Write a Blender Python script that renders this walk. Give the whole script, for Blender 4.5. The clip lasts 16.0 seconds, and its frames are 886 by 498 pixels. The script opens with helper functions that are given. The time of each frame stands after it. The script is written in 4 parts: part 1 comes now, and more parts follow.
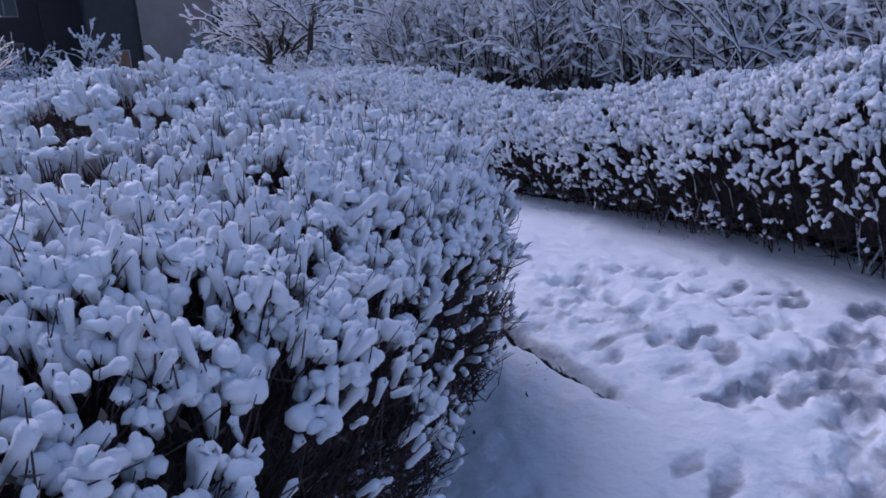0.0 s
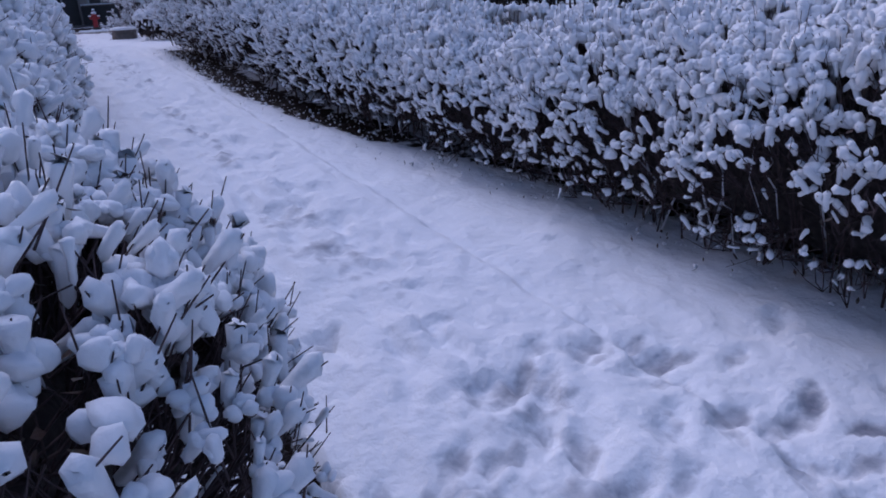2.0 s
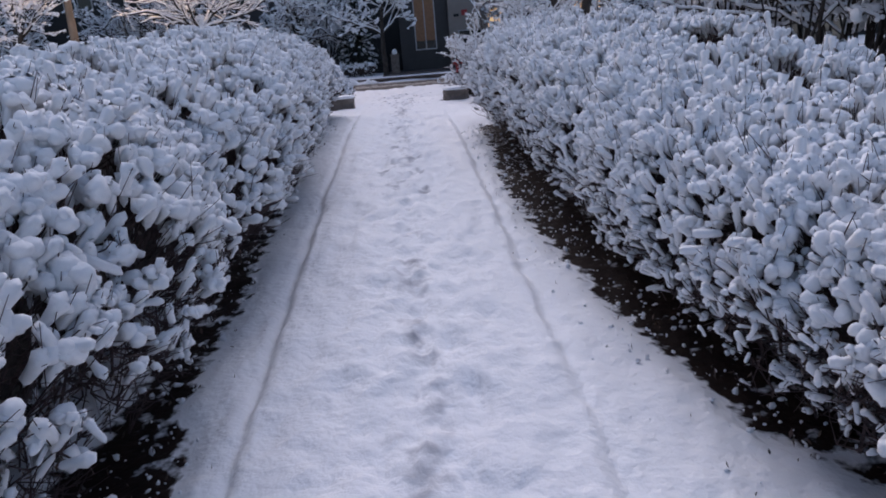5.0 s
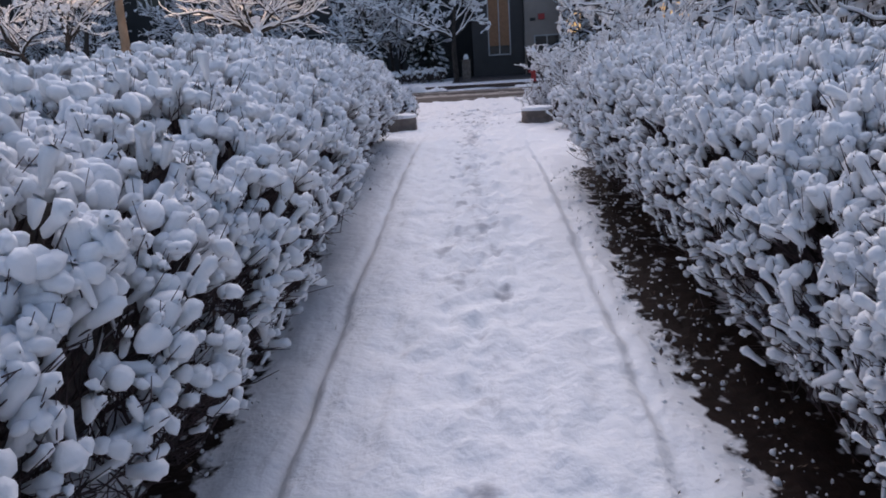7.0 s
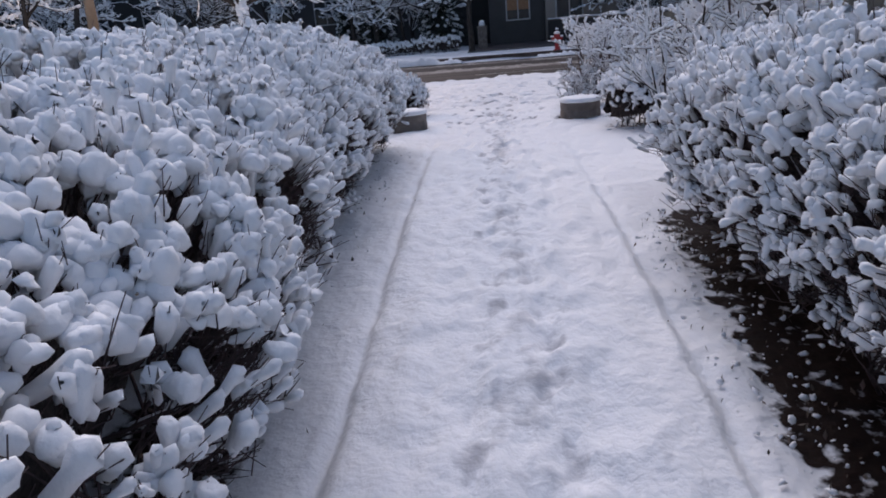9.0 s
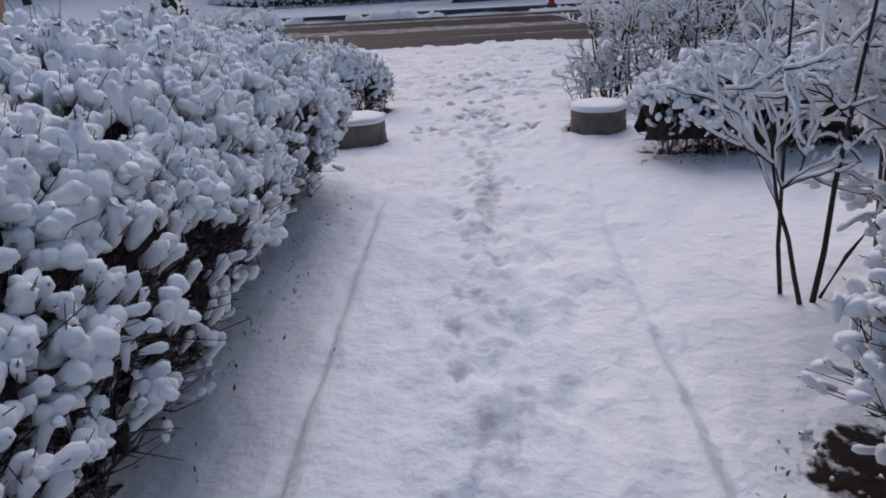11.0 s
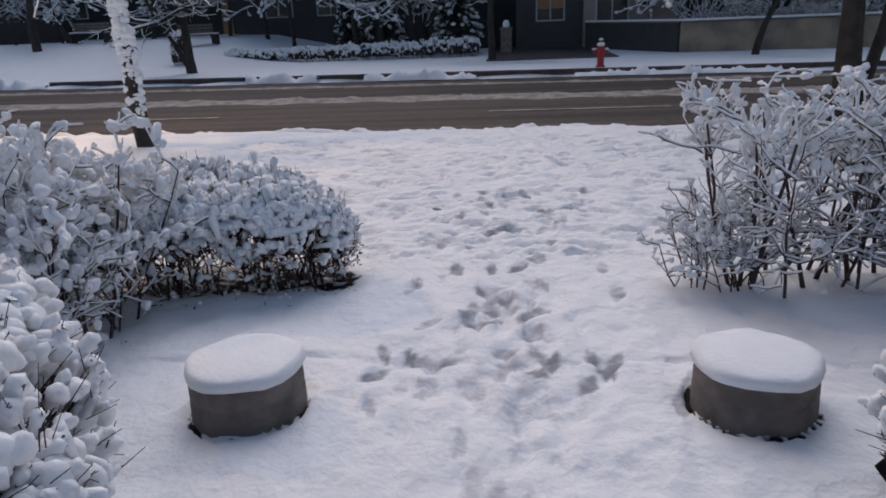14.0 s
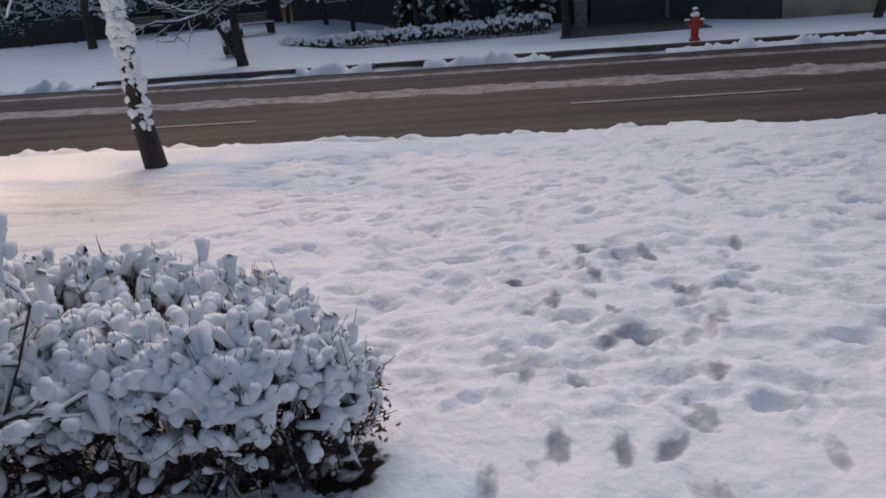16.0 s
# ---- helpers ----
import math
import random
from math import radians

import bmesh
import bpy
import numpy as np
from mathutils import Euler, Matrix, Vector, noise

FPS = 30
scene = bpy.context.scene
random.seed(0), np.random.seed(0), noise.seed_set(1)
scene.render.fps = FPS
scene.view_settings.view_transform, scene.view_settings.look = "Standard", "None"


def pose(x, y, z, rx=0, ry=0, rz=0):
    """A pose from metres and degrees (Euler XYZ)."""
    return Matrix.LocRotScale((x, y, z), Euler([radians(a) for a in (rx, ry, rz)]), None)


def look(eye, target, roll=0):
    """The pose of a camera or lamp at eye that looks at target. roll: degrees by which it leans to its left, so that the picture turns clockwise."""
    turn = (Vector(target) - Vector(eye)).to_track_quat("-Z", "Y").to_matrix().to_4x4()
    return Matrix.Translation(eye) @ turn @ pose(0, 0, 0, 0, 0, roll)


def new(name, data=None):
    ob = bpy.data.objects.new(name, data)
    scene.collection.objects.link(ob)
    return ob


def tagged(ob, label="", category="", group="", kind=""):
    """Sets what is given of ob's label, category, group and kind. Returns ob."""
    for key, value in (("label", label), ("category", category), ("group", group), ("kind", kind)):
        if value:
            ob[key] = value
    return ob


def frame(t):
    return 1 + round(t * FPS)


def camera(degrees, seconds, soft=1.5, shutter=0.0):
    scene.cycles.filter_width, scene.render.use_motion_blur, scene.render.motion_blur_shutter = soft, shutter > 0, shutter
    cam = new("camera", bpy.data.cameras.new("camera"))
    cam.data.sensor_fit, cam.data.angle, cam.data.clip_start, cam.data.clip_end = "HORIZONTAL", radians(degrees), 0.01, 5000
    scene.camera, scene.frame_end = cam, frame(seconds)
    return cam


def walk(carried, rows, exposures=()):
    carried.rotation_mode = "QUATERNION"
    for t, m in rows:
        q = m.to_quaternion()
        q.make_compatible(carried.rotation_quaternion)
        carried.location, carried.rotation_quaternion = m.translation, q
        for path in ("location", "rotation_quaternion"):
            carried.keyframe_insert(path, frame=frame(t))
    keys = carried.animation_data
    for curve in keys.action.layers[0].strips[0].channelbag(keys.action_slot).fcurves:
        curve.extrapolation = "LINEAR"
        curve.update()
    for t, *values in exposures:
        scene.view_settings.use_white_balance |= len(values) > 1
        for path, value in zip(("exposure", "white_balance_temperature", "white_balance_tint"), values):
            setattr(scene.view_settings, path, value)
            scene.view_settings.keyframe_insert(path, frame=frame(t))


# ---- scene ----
cam = camera(63.1, 16.0, soft=1.8)
ROWS = [
    (0, -2.794, -2.888, 0.395, -28.35, -11.46, 4.39),
    (0.5, -2.418, -2.396, 0.430, -30.21, -13.86, 4.23),
    (1, -2.039, -1.937, 0.460, -31.02, -16.39, 4.41),
    (1.5, -1.647, -1.505, 0.489, -31.69, -16.82, 4.25),
    (2, -1.242, -1.042, 0.517, -30.78, -19.23, 2.83),
    (2.5, -0.854, -0.605, 0.571, -24.98, -19.57, 1.50),
    (3, -0.514, -0.139, 0.609, -14.14, -19.72, 1.26),
    (3.5, -0.254, 0.396, 0.684, -10.87, -18.87, 1.94),
    (4, -0.031, 0.960, 0.728, -8.09, -16.95, 3.23),
    (4.5, 0.073, 1.567, 0.788, -5.44, -15.57, 4.34),
    (7, 0.059, 4.330, 1.009, 2.23, -14.57, 3.49),
    (7.5, 0.002, 4.912, 1.039, 2.94, -14.80, 4.46),
    (8, -0.053, 5.510, 1.095, 2.52, -14.81, 5.20),
    (10.5, -0.042, 8.650, 1.360, 4.52, -21.57, 3.42),
    (11, -0.019, 9.297, 1.435, 2.20, -21.57, 3.27),
    (11.5, 0.052, 9.920, 1.498, 0.07, -21.40, 3.59),
    (12, 0.149, 10.529, 1.540, -4.20, -21.26, 3.38),
    (12.5, 0.193, 11.108, 1.576, -2.68, -21.01, 3.74),
    (13, 0.199, 11.668, 1.609, -1.50, -20.72, 3.52),
    (13.5, 0.162, 12.267, 1.590, 4.77, -19.77, 3.86),
    (14, 0.062, 12.869, 1.575, 5.34, -17.94, 2.25),
    (14.5, -0.049, 13.418, 1.594, 6.59, -17.68, 2.28),
    (15, -0.122, 13.984, 1.586, 6.65, -18.13, 2.96),
    (15.5, -0.156, 14.509, 1.564, 7.52, -18.85, 3.73),
    (16, -0.204, 15.041, 1.561, 10.25, -19.27, 4.98),
]
walk(cam, [(t, pose(x, y, z, 90 + pitch, roll, yaw)) for t, x, y, z, yaw, pitch, roll in ROWS],
     [(0.0, 0.47, 5120, 30), (2.0, 0.35, 5050, 30), (2.5, 0.36, 5080, 29), (3.5, 0.42, 5400, 26), (4.5, 0.6, 5750, 23), (8.0, 0.73, 5950, 21), (12.5, 0.42, 6030, 18), (15.0, 0.48, 6180, 17), (16.0, 0.42, 6180, 17)])

# ---- light ----
world = bpy.data.worlds.new("sky")
world.use_nodes = True
scene.world = world
sky = world.node_tree.nodes.new("ShaderNodeTexSky")
sky.sky_type = "NISHITA"
sky.sun_disc = False
sky.sun_elevation, sky.sun_rotation = radians(14), radians(-4)
sky.dust_density = 4.0
background = world.node_tree.nodes["Background"]
background.inputs["Strength"].default_value = 0.105
world.node_tree.links.new(sky.outputs[0], background.inputs["Color"])
sun = new("sun", bpy.data.lights.new("sun", "SUN"))
sun.data.energy, sun.data.angle, sun.data.color = 1.0, radians(45), (1.0, 0.95, 0.9)
sun.matrix_world = look((-0.8, 9, 11.5), (0, 0, 0))
lamp = new("street_light", bpy.data.lights.new("street_light", "AREA"))
lamp.data.energy, lamp.data.size, lamp.data.color = 170, 0.5, (1.0, 0.62, 0.28)
lamp.matrix_world = look((-8.0, 22.5, 6.5), (-5.5, 20.5, 0))


# ---- ground shape ----
def slope(y):
    return -0.0863 * np.logaddexp(0, 11.0 - np.minimum(y, 60))


def ground_z(x, y):
    return float(slope(y)) + bank(x, y)


def bank(x, y):
    """The lawn across the road, which rises away from it."""
    far = np.clip((y - 36.5) / 9.0, 0, 1)
    left = np.clip((-x - 9.0) / 5.0, 0, 1)
    return float(far * left * 1.0)


def road_near(x):
    return 23.35 - 0.05 * x


def road_far(x):
    return 33.5 - 0.09 * x


# ---- materials ----
def material(name, color, rough=0.8, metal=0.0, vary=0.25, scale=8.0, bump=0.3, fine=60.0, second=None, dist=0.01):
    m = bpy.data.materials.new(name)
    m.use_nodes = True
    n, l = m.node_tree.nodes, m.node_tree.links
    b = n["Principled BSDF"]
    b.inputs["Roughness"].default_value = rough
    b.inputs["Metallic"].default_value = metal
    geo = n.new("ShaderNodeNewGeometry")
    big = n.new("ShaderNodeTexNoise")
    big.inputs["Scale"].default_value = scale
    big.inputs["Detail"].default_value = 6
    l.new(geo.outputs["Position"], big.inputs["Vector"])
    small = n.new("ShaderNodeTexNoise")
    small.inputs["Scale"].default_value = fine
    small.inputs["Detail"].default_value = 4
    l.new(geo.outputs["Position"], small.inputs["Vector"])
    ramp = n.new("ShaderNodeValToRGB")
    c2 = second or tuple(c * (1 - vary) for c in color)
    ramp.color_ramp.elements[0].position, ramp.color_ramp.elements[1].position = 0.35, 0.65
    ramp.color_ramp.elements[0].color = (*c2, 1)
    ramp.color_ramp.elements[1].color = (*color, 1)
    l.new(big.outputs["Fac"], ramp.inputs["Fac"])
    l.new(ramp.outputs["Color"], b.inputs["Base Color"])
    bp = n.new("ShaderNodeBump")
    bp.inputs["Strength"].default_value = bump
    bp.inputs["Distance"].default_value = dist
    l.new(small.outputs["Fac"], bp.inputs["Height"])
    l.new(bp.outputs["Normal"], b.inputs["Normal"])
    return m


SNOW = material("snow", (0.84, 0.85, 0.87), 0.75, vary=0.05, bump=0.45, fine=45, dist=0.01)
TWIG = material("twig_bark", (0.085, 0.055, 0.055), 0.85, vary=0.5, scale=30)
LEAF = material("hedge_leaf", (0.06, 0.06, 0.045), 0.6, vary=0.5, scale=25, second=(0.1, 0.055, 0.04))
# colour of the added hedge cores: twig brown darkened with shade
CORE = material("hedge_inside_shade", (0.06, 0.046, 0.042), 0.95, vary=0.6, scale=30, dist=0.05)
BARK = material("tree_bark", (0.048, 0.038, 0.032), 0.9, vary=0.5, scale=6, fine=40, bump=0.8, dist=0.02)
TAN = material("pale_bark", (0.3, 0.22, 0.15), 0.85, vary=0.3, scale=4, fine=30, bump=0.5)
CONCRETE = material("concrete", (0.2, 0.17, 0.15), 0.85, vary=0.45, scale=9, fine=90, bump=0.5, dist=0.004)
KERB = material("kerb_stone", (0.10, 0.075, 0.065), 0.8, vary=0.5, scale=3, fine=30)
RED = material("hydrant_paint", (0.42, 0.03, 0.03), 0.45, vary=0.3, scale=12)
GREY_WALL = material("grey_render", (0.06, 0.057, 0.057), 0.85, vary=0.15, scale=2, fine=50)
BEIGE = material("beige_stone", (0.3, 0.26, 0.23), 0.85, vary=0.15, scale=1.5, fine=40)
DARK = material("dark_cladding", (0.018, 0.018, 0.019), 0.7, vary=0.2, scale=2)
WHITE = material("white_frame", (0.4, 0.4, 0.4), 0.5, vary=0.1, scale=4)
GARDEN_WALL = material("garden_wall", (0.34, 0.27, 0.19), 0.9, vary=0.35, scale=1.2, fine=30, second=(0.15, 0.13, 0.11))
WOOD = material("grey_wood", (0.15, 0.13, 0.11), 0.8, vary=0.3, scale=5)
NEEDLE = material("conifer_needles", (0.035, 0.045, 0.035), 0.7, vary=0.4, scale=10)
LINE = material("road_paint", (0.42, 0.38, 0.34), 0.7, vary=0.5, scale=5)
GLASS = material("window_glass", (0.03, 0.035, 0.04), 0.12, vary=0.2, scale=1, bump=0.02)
SLUSH = material("packed_slush", (0.36, 0.32, 0.29), 0.7, vary=0.35, scale=5, fine=30, bump=0.8, second=(0.17, 0.145, 0.125), dist=0.02)


def glow(name, color, strength):
    m = bpy.data.materials.new(name)
    m.use_nodes = True
    b = m.node_tree.nodes["Principled BSDF"]
    b.inputs["Base Color"].default_value = (*color, 1)
    b.inputs["Emission Color"].default_value = (*color, 1)
    b.inputs["Emission Strength"].default_value = strength
    return m


LIT = glow("lit_window", (1.0, 0.6, 0.22), 0.55)
BLIND = material("orange_blind", (0.32, 0.17, 0.09), 0.8, vary=0.2)


def ground_material():
    m = bpy.data.materials.new("snowy_ground")
    m.use_nodes = True
    n, l = m.node_tree.nodes, m.node_tree.links
    b = n["Principled BSDF"]
    geo = n.new("ShaderNodeNewGeometry")

    def noise_tex(scale, detail=6):
        t = n.new("ShaderNodeTexNoise")
        t.inputs["Scale"].default_value = scale
        t.inputs["Detail"].default_value = detail
        l.new(geo.outputs["Position"], t.inputs["Vector"])
        return t

    def mix(f, a, c):
        x = n.new("ShaderNodeMix")
        x.data_type = "RGBA"
        l.new(f, x.inputs["Factor"])
        for sock, v in ((x.inputs["A"], a), (x.inputs["B"], c)):
            if isinstance(v, tuple):
                sock.default_value = (*v, 1)
            else:
                l.new(v, sock)
        return x.outputs["Result"]

    def attr(name):
        a = n.new("ShaderNodeAttribute")
        a.attribute_name = name
        return a.outputs["Fac"]

    def edge(fac, tex, lo, hi, amount=0.5):
        """fac made ragged by a noise, then sharpened."""
        a = n.new("ShaderNodeMath")
        a.operation = "MULTIPLY_ADD"
        l.new(tex.outputs["Fac"], a.inputs[0])
        a.inputs[1].default_value = amount
        l.new(fac, a.inputs[2])
        r = n.new("ShaderNodeMapRange")
        r.inputs["From Min"].default_value, r.inputs["From Max"].default_value = lo, hi
        l.new(a.outputs[0], r.inputs["Value"])
        return r.outputs["Result"]

    big, mid, tiny, ragged = noise_tex(1.2), noise_tex(22), noise_tex(90), noise_tex(11, 9)
    snow = mix(big.outputs["Fac"], (0.80, 0.81, 0.84), (0.87, 0.88, 0.89))
    slush = mix(mid.outputs["Fac"], (0.13, 0.135, 0.16), (0.42, 0.43, 0.48))
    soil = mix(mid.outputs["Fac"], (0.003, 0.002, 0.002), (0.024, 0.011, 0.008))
    c = mix(edge(attr("slush"), ragged, 0.9, 1.4, 1.1), snow, slush)
    soil_shade_fac = edge(attr("soil"), ragged, 1.72, 1.98, 2.0)
    c = mix(soil_shade_fac, c, soil)
    l.new(c, b.inputs["Base Color"])
    b.inputs["Roughness"].default_value = 0.8
    b.inputs["Specular IOR Level"].default_value = 0.2
    bp = n.new("ShaderNodeBump")
    bp.inputs["Strength"].default_value = 0.45
    bp.inputs["Distance"].default_value = 0.013
    l.new(mid.outputs["Fac"], bp.inputs["Height"])
    bp0 = n.new("ShaderNodeBump")
    bp0.inputs["Strength"].default_value = 0.55
    bp0.inputs["Distance"].default_value = 0.03
    l.new(ragged.outputs["Fac"], bp0.inputs["Height"])
    l.new(bp0.outputs["Normal"], bp.inputs["Normal"])
    bp2 = n.new("ShaderNodeBump")
    bp2.inputs["Strength"].default_value = 0.3
    bp2.inputs["Distance"].default_value = 0.003
    l.new(tiny.outputs["Fac"], bp2.inputs["Height"])
    l.new(bp.outputs["Normal"], bp2.inputs["Normal"])
    l.new(bp2.outputs["Normal"], b.inputs["Normal"])
    return m


def road_material():
    m = bpy.data.materials.new("wet_asphalt")
    m.use_nodes = True
    n, l = m.node_tree.nodes, m.node_tree.links
    b = n["Principled BSDF"]
    geo = n.new("ShaderNodeNewGeometry")
    mp = n.new("ShaderNodeMapping")
    mp.inputs["Rotation"].default_value = (0, 0, radians(4))
    mp.inputs["Scale"].default_value = (0.09, 2.2, 1)
    l.new(geo.outputs["Position"], mp.inputs["Vector"])
    streak = n.new("ShaderNodeTexNoise")
    streak.inputs["Scale"].default_value = 1.0
    streak.inputs["Detail"].default_value = 7
    l.new(mp.outputs[0], streak.inputs["Vector"])
    grain = n.new("ShaderNodeTexNoise")
    grain.inputs["Scale"].default_value = 6
    grain.inputs["Detail"].default_value = 8
    l.new(geo.outputs["Position"], grain.inputs["Vector"])
    add = n.new("ShaderNodeMath")
    add.operation = "MULTIPLY_ADD"
    l.new(grain.outputs["Fac"], add.inputs[0])
    add.inputs[1].default_value = 0.35
    l.new(streak.outputs["Fac"], add.inputs[2])
    ramp = n.new("ShaderNodeValToRGB")
    e = ramp.color_ramp.elements
    e[0].position, e[0].color = 0.52, (0.022, 0.014, 0.010, 1)
    e[1].position, e[1].color = 0.98, (0.11, 0.08, 0.065, 1)
    l.new(add.outputs[0], ramp.inputs["Fac"])
    l.new(ramp.outputs["Color"], b.inputs["Base Color"])
    b.inputs["Roughness"].default_value = 0.72
    b.inputs["Specular IOR Level"].default_value = 0.3
    bp = n.new("ShaderNodeBump")
    bp.inputs["Strength"].default_value = 0.6
    bp.inputs["Distance"].default_value = 0.02
    l.new(add.outputs[0], bp.inputs["Height"])
    l.new(bp.outputs["Normal"], b.inputs["Normal"])
    return m


GROUND = ground_material()
ROAD = road_material()


# ---- mesh helpers ----
def link_mesh(name, verts, faces, mat, parent=None, smooth=True, label="", kind=""):
    """One mesh of faces that all have the same number of corners."""
    verts, faces = np.asarray(verts, dtype=np.float32), np.asarray(faces, dtype=np.int32)
    me = bpy.data.meshes.new(name)
    me.vertices.add(len(verts))
    me.vertices.foreach_set("co", verts.ravel())
    k = faces.shape[1]
    me.loops.add(faces.size)
    me.loops.foreach_set("vertex_index", faces.ravel())
    me.polygons.add(len(faces))
    me.polygons.foreach_set("loop_start", np.arange(0, faces.size, k, dtype=np.int32))
    me.polygons.foreach_set("use_smooth", np.full(len(faces), smooth))
    me.update(calc_edges=True)
    me.materials.append(mat)
    ob = new(name, me)
    ob.parent = parent
    return tagged(ob, label, kind=kind)


def part(name, bm, mat, parent=None, label="", smooth=False, kind=""):
    me = bpy.data.meshes.new(name)
    bm.to_mesh(me)
    bm.free()
    me.materials.append(mat)
    if smooth:
        me.polygons.foreach_set("use_smooth", np.full(len(me.polygons), True))
    ob = new(name, me)
    ob.parent = parent
    return tagged(ob, label, kind=kind)


def thing(name, at, label, category, group="", kind="", turn=0):
    ob = new(name)
    ob.matrix_world = pose(*at, 0, 0, turn)
    return tagged(ob, label, category, group, kind)


def ico(level):
    bm = bmesh.new()
    bmesh.ops.create_icosphere(bm, subdivisions=level, radius=1)
    v = np.array([x.co[:] for x in bm.verts])
    f = np.array([[x.index for x in p.verts] for p in bm.faces])
    bm.free()
    return v, f


ICO1, ICO2, ICO3 = ico(1), ico(2), ico(3)
rng = np.random.default_rng(7)


def frames_along(d):
    """Two unit vectors across each direction d (n, 3)."""
    d = d / np.linalg.norm(d, axis=-1, keepdims=True)
    ref = np.where(np.abs(d[..., 2:3]) > 0.9, np.array([1.0, 0, 0]), np.array([0, 0, 1.0]))
    a = np.cross(d, ref)
    a /= np.linalg.norm(a, axis=-1, keepdims=True)
    return a, np.cross(d, a)


def blobs(centre, along, radius, stretch, template=ICO2, rough=0.24):
    """Lumps of snow: spheres drawn out along a direction, each uneven in its own way."""
    tv, tf = template
    n, k = len(centre), len(tv)
    a, b = frames_along(along)
    d = along / np.linalg.norm(along, axis=1, keepdims=True)
    ph = rng.uniform(0, 6.28, (n, 1, 3))
    fq = rng.uniform(1.8, 4.6, (n, 1, 3))
    wob = 1 + rough * np.sin(tv[None] * fq + ph).sum(2, keepdims=True) / 1.5
    wob = wob * rng.uniform(0.72, 1.28, (n, 1, 3))
    p = tv[None] * wob * radius[:, None, None]
    v = centre[:, None] + p[..., 0:1] * a[:, None] + p[..., 1:2] * b[:, None] + p[..., 2:3] * d[:, None] * stretch[:, None, None]
    f = tf[None] + (np.arange(n) * k)[:, None, None]
    return v.reshape(-1, 3), f.reshape(-1, 3)


def tubes(paths, radii, sides=3):
    """paths (n, k, 3), radii (n, k): thin tapered tubes in quads."""
    n, k, _ = paths.shape
    d = np.gradient(paths, axis=1) + 1e-9
    a, b = frames_along(d)
    t = np.arange(sides) * 2 * np.pi / sides
    ring = a[:, :, None] * np.cos(t)[None, None, :, None] + b[:, :, None] * np.sin(t)[None, None, :, None]
    v = paths[:, :, None] + ring * radii[:, :, None, None]
    i = np.arange(n)[:, None, None] * k * sides + np.arange(k - 1)[None, :, None] * sides + np.arange(sides)[None, None, :]
    j = np.arange(n)[:, None, None] * k * sides + np.arange(k - 1)[None, :, None] * sides + (np.arange(sides)[None, None, :] + 1) % sides
    f = np.stack([i, j, j + sides, i + sides], -1)
    return v.reshape(-1, 3), f.reshape(-1, 4)


def sleeves(tip, along, length, radius, droop=0.22, sides=5):
    """Lumpy sleeves of snow that lie on twigs: curved, uneven, rounded at both ends."""
    n = len(tip)
    t = np.array([-1.0, -1.0, -0.5, 0.0, 0.0, 0.0])[None, :, None]
    cap = np.array([-0.9, -0.4, 0.0, 0.0, 0.65, 0.95])[None, :, None]
    bend = rng.normal(0, 0.14, (n, 1, 3)) + np.array([0, 0, -droop])
    path = tip[:, None] + along[:, None] * (t * length[:, None, None] + cap * radius[:, None, None]) + bend * (t ** 2) * length[:, None, None]
    prof = np.array([0.15, 0.75, 0.9, 1.15, 0.85, 0.2])
    r = radius[:, None] * prof[None] * rng.uniform(0.82, 1.2, (n, 6))
    path = path + np.array([0, 0, 1.0]) * r[..., None] * 0.6
    return tubes(path, r, sides)


def cushions(centre, up, radius, count):
    """Cushions of snow on clusters of twigs: each is a few lumps that have run together."""
    u = up / np.linalg.norm(up, axis=1, keepdims=True)
    a, b = frames_along(up)
    idx = np.repeat(np.arange(len(centre)), count)
    n = len(idx)
    turn, reach = rng.uniform(0, 6.28, (n, 1)), rng.uniform(0.25, 1.0, (n, 1)) ** 0.7 * 0.72
    r = radius[idx, None]
    c = centre[idx] + (a[idx] * np.cos(turn) + b[idx] * np.sin(turn)) * reach * r + u[idx] * r * rng.uniform(-0.15, 0.3, (n, 1)) * (1.2 - reach)
    return blobs(c, u[idx] + rng.normal(0, 0.35, (n, 3)), radius[idx] * rng.uniform(0.36, 0.62, n), rng.uniform(0.75, 1.1, n), ICO2, 0.22)


def flakes(centre, size, tilt=1.0):
    """Small leaves, a diamond each."""
    n = len(centre)
    d = rng.normal(size=(n, 3))
    d[:, 2] *= tilt
    a, b = frames_along(d)
    d = d / np.linalg.norm(d, axis=1, keepdims=True)
    s = size[:, None]
    v = np.stack([centre - d * s, centre + a * s * 0.45 + b * s * 0.1, centre + d * s, centre - a * s * 0.45 + b * s * 0.1], 1)
    return v.reshape(-1, 3), np.arange(n * 4).reshape(n, 4)


def box(bm, x0, x1, y0, y1, z0, z1, bevel=0.0):
    r = bmesh.ops.create_cube(bm, size=1)["verts"]
    for v in r:
        v.co = Vector(((x0 + x1) / 2 + v.co.x * (x1 - x0), (y0 + y1) / 2 + v.co.y * (y1 - y0), (z0 + z1) / 2 + v.co.z * (z1 - z0)))
    if bevel:
        e = list({e for v in r for e in v.link_edges})
        bmesh.ops.bevel(bm, geom=e, offset=bevel, segments=2, affect="EDGES")


def box_part(name, mat, parent, *size, bevel=0.0, label="", kind=""):
    bm = bmesh.new()
    box(bm, *size, bevel=bevel)
    return part(name, bm, mat, parent, label, kind=kind)


